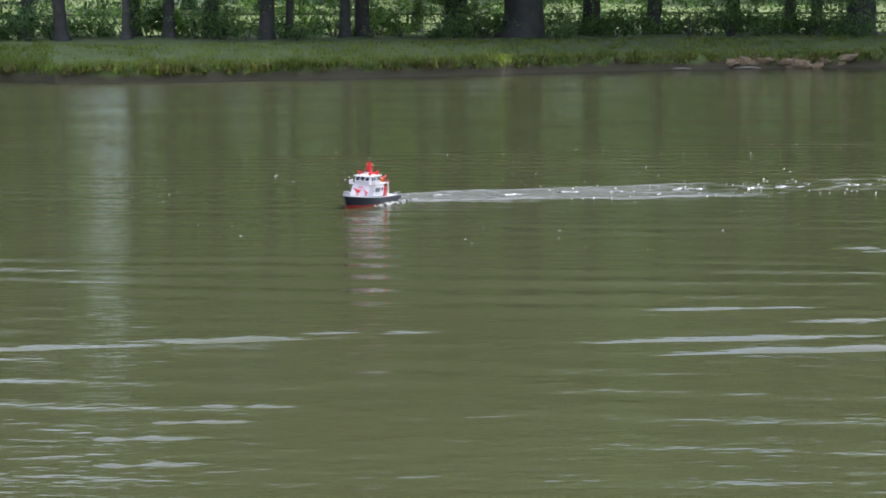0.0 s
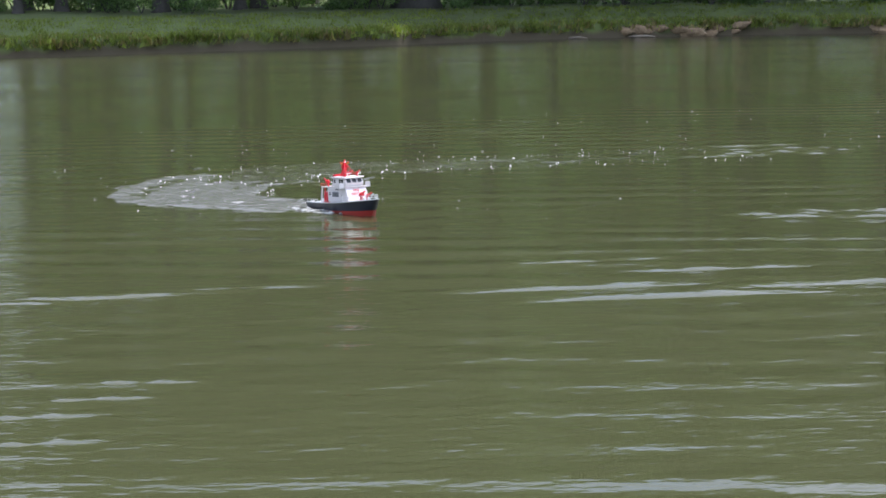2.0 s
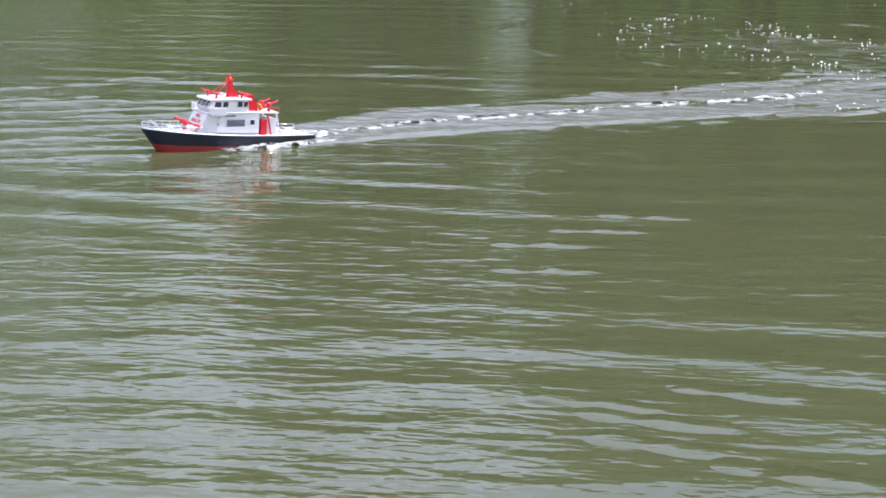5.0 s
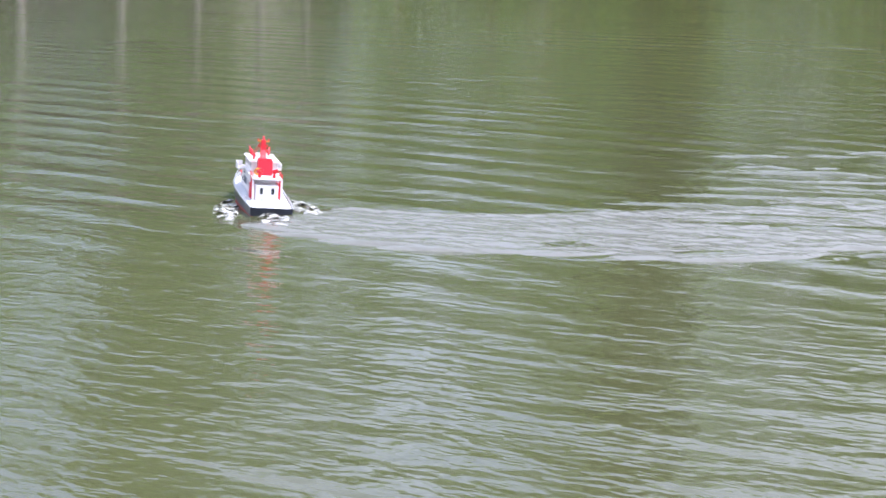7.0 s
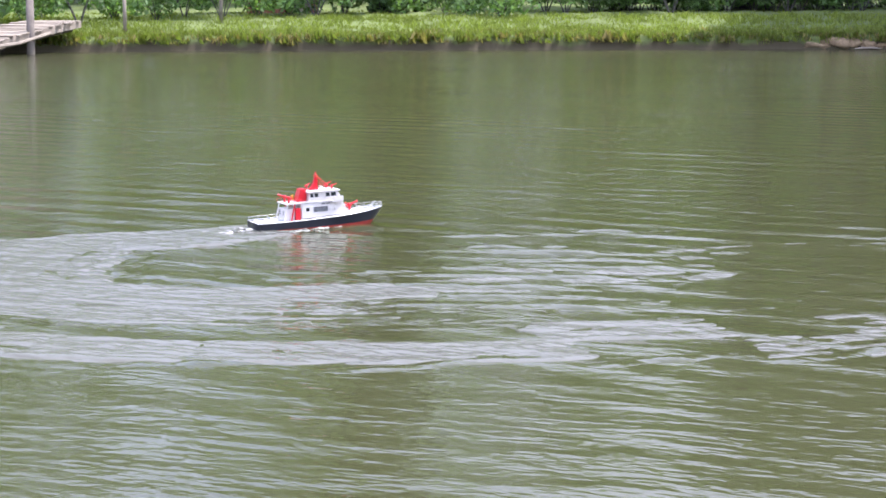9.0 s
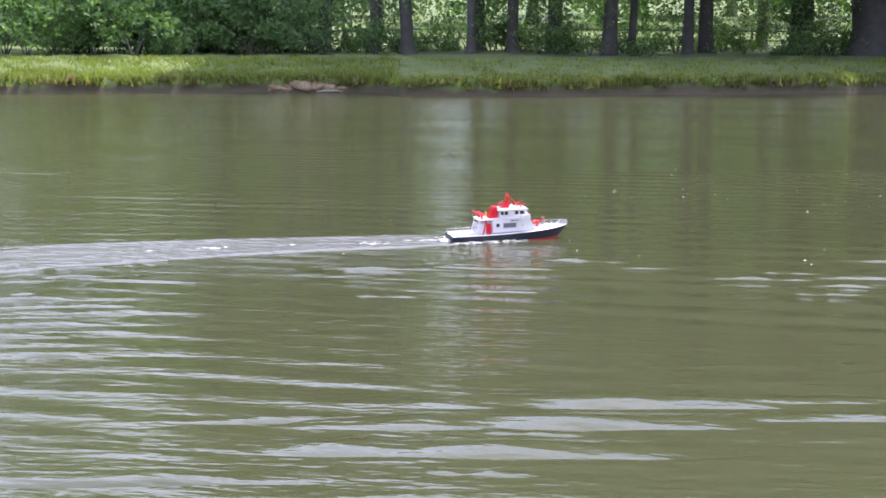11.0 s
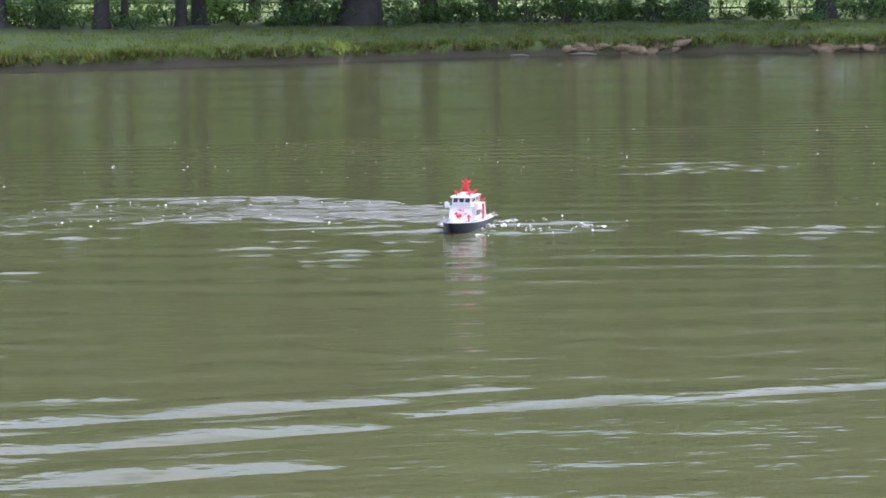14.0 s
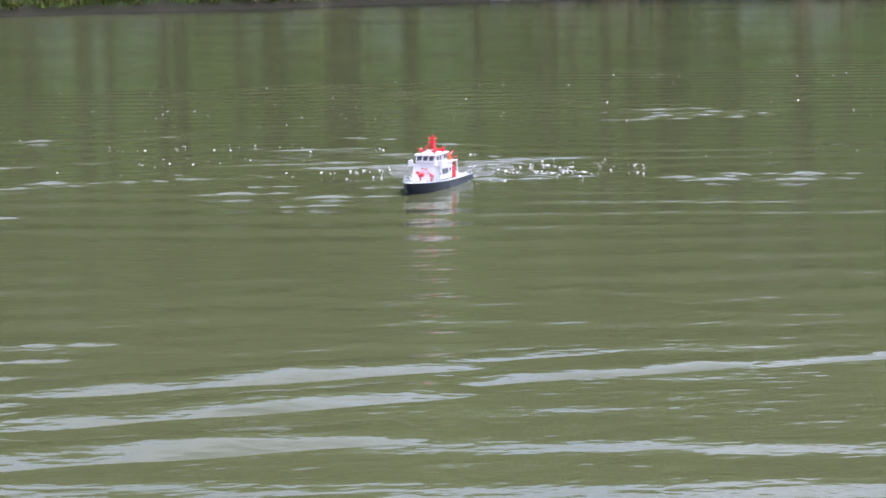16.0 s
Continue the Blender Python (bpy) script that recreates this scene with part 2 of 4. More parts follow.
# ---- ground and pond ----
MID = Vector((-6.0, 28.0, 0.0))
SHORE = [(-37.2, 49.2), (-32.6, 51.6), (-27.6, 53.8), (-21.3, 56.6), (-16, 58.2), (-13.2, 58.9), (-12.0, 57.6), (-11.2, 55.9), (-8, 56.0), (-5.5, 57.6), (-3, 58.8),
         (2.1, 61.8), (5.6, 64.4), (10.1, 66), (15.6, 66.6), (20, 65), (30, 58), (37, 45), (36, 25), (27, 10), (14, 3.4), (0, 2.0), (-15, 1.5), (-30, 4), (-42, 16), (-46, 33), (-43, 44)]


def shore_radius(angle):
    """Distance of the waterline from MID at an angle."""
    d = Vector((math.cos(angle), math.sin(angle)))
    best = 30.0
    for (ax, ay), (bx, by) in zip(SHORE, SHORE[1:] + SHORE[:1]):
        a, e = Vector((ax - MID.x, ay - MID.y)), Vector((bx - ax, by - ay))
        det = d.x * -e.y + d.y * e.x
        if abs(det) > 1e-9:
            s, u = (a.x * -e.y + a.y * e.x) / det, (d.x * a.y - d.y * a.x) / det
            if s > 0 and -1e-6 <= u <= 1 + 1e-6:
                best = s
    return best + 0.22 * noise.noise((d.x * 30, d.y * 30, 0)) + 0.1 * noise.noise((d.x * 90, d.y * 90, 3))


PROFILE = [(-6, -1.6), (-2, -0.7), (-0.15, -0.12), (0.0, 0.0), (0.05, 0.30), (0.18, 0.46), (0.7, 0.55), (1.5, 0.63), (3, 0.79), (5, 0.93), (8, 1.03), (12, 1.06), (20, 1.2), (35, 1.7), (60, 2.9), (100, 4.4), (160, 5.6), (300, 7.0), (900, 12.0), (2500, 20.0)]


def height_at(off):
    for (a, za), (b, zb) in zip(PROFILE, PROFILE[1:]):
        if off <= b:
            return za + (zb - za) * max(0.0, (off - a) / (b - a))
    return PROFILE[-1][1]


def near_side(angle):
    """1 on the bank where the camera stands, 0 across the pond."""
    return max(0.0, min(1.0, (-math.sin(angle) - 0.2) / 0.3))


def spot(azimuth, dist):
    """The place on the ground at a compass direction and distance from the eye, with its offset from the water."""
    x, y = dist * math.sin(radians(azimuth)), dist * math.cos(radians(azimuth))
    d = Vector((x - MID.x, y - MID.y))
    return x, y, height_at(d.length - shore_radius(math.atan2(d.y, d.x)))


angles = [2 * math.pi * i / 720 for i in range(720)]
radius = [shore_radius(a) for a in angles]
gv, gf = [], []
for i, a in enumerate(angles):
    for off, z in PROFILE:
        r = radius[i] + off
        x, y = MID.x + r * math.cos(a), MID.y + r * math.sin(a)
        rough = 0.0 if off < 0 else min(0.09, 0.03 + off * 0.02)
        z2 = z * (1 - 0.55 * near_side(a)) if z > 0 else z
        gv.append((x, y, z2 + rough * noise.noise((x * 0.9, y * 0.9, 0.5)) + (0.05 * noise.noise((x * 4, y * 4, 1)) if 0 <= off < 2 else 0)))
P = len(PROFILE)
for i in range(720):
    j = (i + 1) % 720
    for k in range(P - 1):
        gf.append((i * P + k, i * P + k + 1, j * P + k + 1, j * P + k))
gv.append((MID.x, MID.y, -2.0))
for i in range(720):
    gf.append((len(gv) - 1, i * P, ((i + 1) % 720) * P))
tagged(mesh_object("ground", gv, gf, M_ground), "grassy pond bank and flat meadow beyond", "ground", kind="structure")

wv, wf = [], []
for i, a in enumerate(angles[::4]):
    for f in (0.0, 0.35, 0.7, 1.0):
        r = (radius[i * 4] + 0.6) * f
        wv.append((MID.x + r * math.cos(a), MID.y + r * math.sin(a), 0.0))
for i in range(180):
    j = (i + 1) % 180
    for k in range(3):
        wf.append((i * 4 + k, i * 4 + k + 1, j * 4 + k + 1, j * 4 + k) if k else (i * 4, i * 4 + 1, j * 4 + 1))
tagged(mesh_object("water", wv, wf, M_water), "murky olive green rippled pond water", "water", kind="structure")


# ---- trees ----
def leaf_cloud(rng, blobs, per, size):
    """Small bent leaf quads scattered through the blobs (centre, radius)."""
    v, f = [], []
    for c, r in blobs:
        k = per
        d = rng.normal(size=(k, 3))
        d /= np.linalg.norm(d, axis=1)[:, None]
        p = np.array(c) + d * (np.array(r) * (0.45 + 0.6 * rng.random((k, 1)) ** 0.5))
        a, b = rng.normal(size=(k, 3)), rng.normal(size=(k, 3))
        a /= np.linalg.norm(a, axis=1)[:, None]
        b -= a * (a * b).sum(1)[:, None]
        b /= np.linalg.norm(b, axis=1)[:, None]
        s = size * (0.6 + 0.8 * rng.random((k, 1)))
        base = len(v)
        q = np.stack([p - a * s, p - b * s * 0.45, p + a * s, p + b * s * 0.45], 1).reshape(-1, 3)
        v.extend(map(tuple, q))
        f.extend((base + 4 * i, base + 4 * i + 1, base + 4 * i + 2, base + 4 * i + 3) for i in range(k))
    return v, f


def crown_mesh(seed, height, spread, low, size, per=90, count=34):
    rng = np.random.default_rng(seed)
    blobs = []
    for i in range(count):
        h = low + (height - low) * (i + rng.random()) / count
        u = (h - low) / (height - low)
        w = spread * math.sin(math.pi * (0.18 + 0.78 * u)) ** 0.7
        t, q = rng.random() * 6.283, rng.random() ** 0.5 * w
        blobs.append(((q * math.cos(t), q * math.sin(t), h), (1.0 + rng.random() * 0.9, 1.0 + rng.random() * 0.9, 0.7 + 0.5 * rng.random())))
    me = bpy.data.meshes.new("crown")
    v, f = leaf_cloud(rng, blobs, per, size)
    me.from_pydata(v, [], f)
    me.materials.append(M_leaf)
    return me


CROWNS = [crown_mesh(11 + i, 20.0 + 1.2 * (i % 3), 4.6 + 0.5 * (i % 2), 4.2 + 0.5 * i, 0.24, 150, 44) for i in range(4)]
WIDE_CROWNS = [crown_mesh(51 + i, 21.0 + i, 7.6, 3.6 + 0.6 * i, 0.26, 170, 66) for i in range(3)]
THIN_CROWNS = [crown_mesh(61 + i, 19.0, 2.4, 8.5, 0.22, 80, 22) for i in range(2)]
LOW_CROWNS = [crown_mesh(31 + i, 15.0 + 2 * i, 4.6, 0.9, 0.22, 150, 40) for i in range(3)]
# brighter bush leaves put sunlight into the colour of the low crowns
for low in LOW_CROWNS:
    low.materials[0] = M_bush


def tree(x, y, z, diameter, lean, seed, crowns=CROWNS, scale=1.0, label="tall broadleaf tree with dark bark", reach=0.0):
    """A tapered leaning trunk with root flare, limbs and a leafy crown."""
    rng = random.Random(seed)
    root = empty("tree", label, "tree", "trees round the pond")
    bm = bmesh.new()
    r = diameter / 2
    hs = (-0.3, 0.05, 0.35, 0.9, 2.0, 4.0, 7.0, 11.0, 15.0)
    rs = (1.55, 1.4, 1.12, 1.0, 0.93, 0.84, 0.66, 0.4, 0.12)
    bend = [rng.uniform(-0.12, 0.12) for _ in range(4)]
    pts = [(lean * h + bend[0] * math.sin(h * 0.9 + bend[1] * 20) * min(1, h) * r * 2, bend[2] * math.sin(h * 0.7), h) for h in hs]
    add_tube(bm, pts, [k * r for k in rs], 11)
    for i in range(7):
        h = rng.uniform(3.2, 12)
        t, ln = rng.uniform(0, 6.28), rng.uniform(2.2, 4.2)
        px = lean * h
        add_tube(bm, [(px, 0, h), (px + math.cos(t) * ln * 0.5, math.sin(t) * ln * 0.5, h + ln * 0.25), (px + math.cos(t) * ln, math.sin(t) * ln, h + ln * 0.7)], [r * 0.34, r * 0.22, r * 0.06], 6)
    for vtx in bm.verts:
        k = noise.noise(vtx.co * 2.5) * 0.09
        vtx.co.x += k * r * 2
        vtx.co.y += noise.noise(vtx.co * 2.5 + Vector((9, 0, 0))) * 0.09 * r * 2
    part("trunk", bm, M_bark, root, smooth=True)
    c = new("crown", rng.choice(crowns))
    c.parent = root
    c.matrix_basis = pose(lean * 9, -reach, 0, 0, 0, rng.uniform(0, 360))
    root.matrix_basis = pose(x, y, z - 0.05, 0, 0, rng.uniform(-25, 25)) @ Matrix.Scale(scale, 4)
    return root


# compass direction, distance, trunk diameter, lean
FRONT = [(-17.2, 69, 0.28, 0.02), (-16.7, 70, 1.0, 0.03), (-14.55, 69, 0.75, -0.02), (-13.6, 70, 0.55, 0.0), (-12.1, 70, 0.5, 0.02),
         (-11.1, 69, 0.5, -0.10), (-9.25, 69, 0.34, 0.03), (-9.0, 73, 0.5, -0.02), (-8.0, 70, 0.45, -0.02), (-6.75, 71, 0.6, 0.0), (-5.15, 71, 0.55, 0.01),
         (-4.5, 72, 0.3, 0.02), (-2.85, 72, 0.42, 0.0), (-2.3, 73, 0.55, -0.03), (-0.75, 80, 0.5, 0.05), (0.45, 74, 0.9, -0.03)]
FRONT2 = [(2.35, 72.5, 1.5, 0.0), (4.4, 77, 0.75, 0.02), (6.2, 76, 0.62, 0.10), (8.6, 82, 0.6, 0.0), (10.2, 80, 0.5, 0.0), (11.0, 82, 0.5, 0.0), (14.0, 84, 0.5, 0.0), (12.15, 76, 1.15, 0.0), (16.0, 77, 0.85, -0.02), (19.0, 79, 0.7, 0.0)]
for i, (az, dist, dia, lean) in enumerate(FRONT + FRONT2):
    # crowns above the view are widened and shifted to throw shade on the bank
    wide = az > -3.5
    leafy = WIDE_CROWNS if wide else THIN_CROWNS if -11.3 < az < -8.9 else CROWNS
    x, y, z = spot(az, dist + (5 if az < -11.8 else 2 if az < -5.5 else 0))
    tree(x, y, z, dia, lean, 100 + i, leafy, reach=3.5 if az > 6 else 6.0 if az > -5.5 else 0.0 if az > -8.5 else -2.0, label="broad old tree trunk with flared roots" if dia > 1.2 else "tall broadleaf tree with dark bark")
rng = random.Random(5)
x, y, z = spot(-27.6, 71)
ivy = crown_mesh(81, 17.0, 1.7, 0.8, 0.22, 240, 44)
ivy.materials[0] = M_ivy
tree(x, y, z, 0.9, 0.0, 290, [ivy], 1.0, "dark narrow ivy-clad tree behind the sunny grass")
# the wood behind, and trees round the rest of the pond
for i in range(42):
    az = -60 + i * 2.25 + rng.uniform(-1.2, 1.2)
    if -15 < az < 20:
        dist = rng.uniform(100, 135)
    elif az < -15:
        dist = rng.uniform(86, 97) - max(0, -az - 28) * 0.35
    else:
        dist = rng.uniform(80, 90)
    if -11.8 < az < -8.3:
        continue
    x, y, z = spot(az, dist)
    tree(x, y, z, rng.uniform(0.35, 0.7), rng.uniform(-0.03, 0.03), 300 + i, LOW_CROWNS, rng.uniform(1.2, 1.48) if az < -13 else rng.uniform(0.9, 1.25), "leafy tree with branches down to the grass")
for i in range(13):
    a = radians(178 + i * 15.2)
    r = shore_radius(a) + rng.uniform(9, 14)
    x, y = MID.x + r * math.cos(a), MID.y + r * math.sin(a)
    if abs(x) > 6 or y > 0:
        tree(x, y, 0.45, rng.uniform(0.3, 0.6), 0.0, 400 + i, CROWNS, rng.uniform(0.7, 0.9))


# ---- undergrowth ----
def bush_mesh(seed, w, h, size, n):
    rg = np.random.default_rng(seed)
    blobs = [((rg.normal() * w * 0.4, rg.normal() * 0.4, h * (0.2 + 0.7 * rg.random())), (0.45, 0.4, 0.3)) for _ in range(n)]
    v, f = leaf_cloud(rg, blobs, 70, size)
    me = bpy.data.meshes.new("foliage")
    me.from_pydata([(a, b, max(c, 0.0)) for a, b, c in v], [], f)
    me.materials.append(M_bush)
    return me


def airy(seed):
    rg = np.random.default_rng(seed)
    blobs = [((rg.normal() * 0.7, rg.normal() * 0.5, 0.3 + 3.2 * rg.random()), (0.5, 0.45, 0.35)) for _ in range(30)]
    v, f = leaf_cloud(rg, blobs, 26, 0.075)
    me = bpy.data.meshes.new("foliage")
    me.from_pydata(v, [], f)
    me.materials.append(M_bush)
    return me


BUSHES = [bush_mesh(70 + i, (1.5, 2.2, 1.1, 1.8)[i], (1.1, 0.8, 1.7, 2.6)[i], (0.085, 0.075, 0.09, 0.10)[i], (13, 15, 14, 20)[i]) for i in range(4)] + [airy(90), airy(91)]


def bush(az, dist, kind, scale=1.0):
    x, y, z = spot(az, dist)
    root = empty("bush", "loose green bush in the undergrowth below the trees", "bush", "bushes below the trees")
    f = new("foliage", BUSHES[kind])
    f.parent = root
    bm = bmesh.new()
    for k in range(4):
        add_tube(bm, [(0, 0, -0.1), (0.2 * math.cos(k * 1.7), 0.2 * math.sin(k * 1.7), 0.35), (0.45 * math.cos(k * 1.7), 0.45 * math.sin(k * 1.7), 0.8)], [0.03, 0.02, 0.008], 5)
    part("stem", bm, M_bark, root)
    root.matrix_basis = pose(x, y, z - 0.03, 0, 0, rng.uniform(0, 360)) @ Matrix.Scale(scale, 4)


for i in range(50):
    az = -18.5 + i * 0.79 + rng.uniform(-0.25, 0.25)
    bush(az, rng.uniform(69.5, 76) + (4 if az > 4 else 0), rng.choice((0, 1, 1, 2)), rng.uniform(0.45, 1.0))
for i in range(95):
    az = -17.0 + i * 0.39 + rng.uniform(-0.25, 0.25)
    bush(az, rng.uniform(70, 80) + (4 if az > 4 else 0), rng.choice((4, 5)), rng.uniform(0.6, 1.2))
for i in range(22):
    bush(-21.5 + i * 0.34 + rng.uniform(-0.1, 0.1), rng.uniform(69.5, 74), rng.choice((2, 3, 3)), rng.uniform(0.9, 1.3))
for i in range(26):
    bush(-43 + i * 0.95 + rng.uniform(-0.3, 0.3), rng.uniform(66, 71) - max(0, 12 - i) * 0.3, rng.choice((2, 3, 3, 0)), rng.uniform(0.9, 1.4))


def blades(name, label, mat, a0, a1, o0, o1, count, tall, seed, thick=0.012, falloff=1.0, droop=0.0):
    """Grass blades along the bank between two compass directions, at offsets o0..o1 from the water."""
    rg = np.random.default_rng(seed)
    v, f = [], []
    while len(f) < count:
        az = rg.uniform(a0, a1)
        x0, y0 = 56 * math.sin(radians(az)), 56 * math.cos(radians(az))
        ang = math.atan2(y0 - MID.y, x0 - MID.x)
        off = o0 + (o1 - o0) * rg.random() ** falloff
        r = shore_radius(ang) + off
        cx, cy, cz = MID.x + r * math.cos(ang), MID.y + r * math.sin(ang), height_at(off) - 0.03
        clump = 0.6 + 0.8 * abs(noise.noise((cx * 0.8, cy * 0.8, seed)))
        for _ in range(int(rg.integers(4, 10))):
            h = tall * clump * rg.uniform(0.5, 1.15)
            dx, dy = rg.normal(0, 0.09, 2)
            t = rg.uniform(0, 6.283)
            wx, wy = math.cos(t) * thick, math.sin(t) * thick
            bx, by = rg.normal(0, 0.35, 2) * h
            bx, by = bx - droop * h * math.cos(ang), by - droop * h * math.sin(ang)
            n = len(v)
            v += [(cx + dx - wx, cy + dy - wy, cz), (cx + dx + wx, cy + dy + wy, cz), (cx + dx + bx * 0.4 + wx * 0.7, cy + dy + by * 0.4 + wy * 0.7, cz + h * 0.6), (cx + dx + bx, cy + dy + by, cz + h * (1 - 1.6 * droop))]
            f += [(n, n + 1, n + 2), (n, n + 2, n + 3)]
    return tagged(mesh_object(name, v, f, mat, smooth=False), label, "grass", kind="stuff")


blades("bank_grass", "long fresh green grass on the sunny bank", M_grass, -44, -11.5, 0.2, 6, 60000, 0.24, 1, 0.016, 1.3)
blades("meadow_grass", "short green turf behind the sunny bank", M_grass, -44, -11.5, 4, 14, 24000, 0.13, 2, 0.02)
blades("shade_grass", "sparse green grass on the shaded bank", M_grass, -12, 20, 0.3, 7, 44000, 0.16, 3, 0.016)
blades("dry_grass", "dry straw-coloured grass along the bank edge", M_dry, -44, 20, 0.05, 1.0, 16000, 0.17, 4, 0.014)
blades("hanging_grass", "long grass hanging over the water edge", M_grass, -44, 20, 0.03, 0.7, 30000, 0.26, 5, 0.014)
blades("drooping_grass", "long grass drooping over the bank's bare edge", M_grass, -44, 20, 0.04, 0.3, 17000, 0.26, 6, 0.012, 1.0, 0.8)
blades("drooping_straw", "dead straw drooping over the bank's bare edge", M_dry, -44, 20, 0.04, 0.2, 6000, 0.30, 7, 0.012, 1.0, 0.8)


def distant_wood():
    """A belt of far trees closing the meadow, too far to tell one tree from the next."""
    rg = np.random.default_rng(77)
    blobs = []
    for i in range(330):
        az, dist = -62 + 100 * (i + rg.random()) / 330, rg.uniform(205, 240)
        x, y, z = spot(az, dist)
        if -11.0 < az < -9.2:
            z -= 8
        for h in (1.5, 5, 9, 13):
            blobs.append(((x + rg.normal() * 1.5, y + rg.normal() * 3, z + h + rg.normal()), (3.4, 3.4, 2.8)))
    v, f = leaf_cloud(rg, blobs, 26, 1.1)
    tagged(mesh_object("distant_wood", v, f, M_far, smooth=False), "dense green wood beyond the meadow", "wood", kind="stuff")


distant_wood()


# ---- pier ----
def pier():
    root = empty("pier", "broken sagging weathered wooden pier beside the grassy bank", "pier")
    px = -37.65
    posts = [(47.1, 1.9), (44.9, 1.9), (42.0, 1.95), (38.9, 1.95), (35.2, 1.9), (32.4, 1.9), (30.4, 1.9)]
    sag = [(49.6, 0.98), (48.2, 0.82), (46.6, 0.60), (44.8, 0.28), (41.5, 0.64), (39.2, 0.92), (36.2, 0.94), (33.3, 0.92), (30.0, 0.92)]

    def deck_z(y):
        for (a, za), (b, zb) in zip(sag, sag[1:]):
            if y >= b:
                return za + (zb - za) * (a - y) / (a - b)
        return sag[-1][1]

    for y, top in posts:
        for side in (0.95, -0.95):
            bm = bmesh.new()
            lean = rng.uniform(-0.03, 0.03)
            if side > 0 and top > 1.2:
                add_tube(bm, [(px + side, y, -1.2), (px + side + lean, y, 0.3), (px + side + lean * 2, y, top)], [0.13, 0.125, 0.115], 9)
            else:
                add_tube(bm, [(px + side, y, -1.2), (px + side, y, 0.0), (px + side, y, deck_z(y) - 0.05)], [0.14, 0.13, 0.12], 9)
            part("post", bm, M_post, root, smooth=True)
        bm = bmesh.new()
        add_tube(bm, [(px - 0.95, y, deck_z(y) - 0.1), (px - 0.95, y, 1.53)], [0.045, 0.04], 8)
        part("rope_post", bm, M_wood, root, "thin pale post carrying the rope", True)
    y = 49.4
    k = 0
    while y > 30.2:
        bm = bmesh.new()
        z = deck_z(y)
        tilt = (deck_z(y - 0.1) - deck_z(y + 0.1)) / 0.2
        lift = rng.uniform(-0.012, 0.02) + (0.05 if k % 17 == 5 else 0)
        add_box(bm, (-1.05 + rng.uniform(-0.05, 0.05), -0.066, -0.02), (1.05 + rng.uniform(-0.06, 0.08), 0.066, 0.02), 0.004)
        ob = part("plank", bm, M_wood, root)
        ob.matrix_basis = pose(px, y, z + lift, -math.degrees(math.atan(tilt)), rng.uniform(-1, 1), rng.uniform(-1.5, 1.5))
        y -= 0.148
        k += 1
    for side in (0.98, -0.98):
        for (ya, za), (yb, zb) in zip(sag, sag[1:]):
            bm = bmesh.new()
            pts = [(px + side, ya, za - 0.12), (px + side, yb, zb - 0.12)]
            vs = [bm.verts.new((p[0] + sx, p[1], p[2] + sz)) for p in pts for sx, sz in ((-0.03, -0.1), (0.03, -0.1), (0.03, 0.1), (-0.03, 0.1))]
            for q in ((0, 1, 5, 4), (1, 2, 6, 5), (2, 3, 7, 6), (3, 0, 4, 7), (3, 2, 1, 0), (4, 5, 6, 7)):
                bm.faces.new([vs[i] for i in q])
            part("joist", bm, M_wood, root)
    # dark boards added behind the posts to stand for the shade under the deck
    y = 48.2
    while y > 30.3:
        bm = bmesh.new()
        add_box(bm, (px - 0.86, y - 0.12, -0.3), (px - 0.82, y + 0.12, max(0.06, deck_z(y) - 0.14)), 0.004)
        part("shade_board", bm, M_fence, root, "dark board added to stand for the shade below the deck")
        y -= 0.25
    # beams under the deck, thick and dark to fill in its shade
    for side in (0.6, 0.0, -0.6):
        for (ya, za), (yb, zb) in zip(sag, sag[1:]):
            bm = bmesh.new()
            add_tube(bm, [(px + side, ya, za - 0.2), (px + side, yb, zb - 0.2)], 0.16, 6)
            part("stringer", bm, M_fence, root, "dark beam under the deck")
    bm = bmesh.new()
    add_tube(bm, [(px + 1.0, 44.6, 0.22), (px + 1.25, 46.2, 0.36), (px + 1.1, 47.9, 0.62)], 0.05, 6)
    part("broken_rail", bm, M_wood, root, "pale broken rail hanging off the deck")
    for (ya, ta), (yb, tb) in zip(posts, posts[1:]):
        bm = bmesh.new()
        za, zb = 1.5, 1.5
        pts = [(px - 0.95, ya + (yb - ya) * u, za + (zb - za) * u - 0.19 * math.sin(math.pi * u)) for u in [i / 8 for i in range(9)]]
        add_tube(bm, pts, 0.048, 6)
        part("rope", bm, M_rope, root, "thick white rope sagging between posts", True)


pier()


# ---- fence and far things ----
def fence():
    root = empty("fence", "dark old wooden rail fence behind the trees", "fence")
    pts = [spot(az, 79 + (4 if az > 3 else 0)) for az in [-21 + i * 2.0 for i in range(21)]]
    for x, y, z in pts:
        bm = bmesh.new()
        add_box(bm, (x - 0.05, y - 0.05, z - 0.2), (x + 0.05, y + 0.05, z + 0.85), 0.01)
        part("post", bm, M_fence, root)
    for a, b in zip(pts, pts[1:]):
        for h in (0.36, 0.74):
            bm = bmesh.new()
            add_tube(bm, [(a[0], a[1] - 0.07, a[2] + h), (b[0], b[1] - 0.07, b[2] + h)], 0.035, 5)
            part("rail", bm, M_fence, root)


fence()


def pole(az, dist, high, r, mat, label):
    x, y, z = spot(az, dist)
    root = empty("pole", label, "pole")
    bm = bmesh.new()
    add_tube(bm, [(0, 0, -0.1), (0, 0, high)], r, 8)
    part("shaft", bm, mat, root, smooth=True)
    bm = bmesh.new()
    add_tube(bm, [(0, 0, high), (0, 0, high + 0.06)], [r * 1.3, r * 0.7], 8)
    part("cap", bm, mat, root)
    root.matrix_basis = pose(x, y, z)


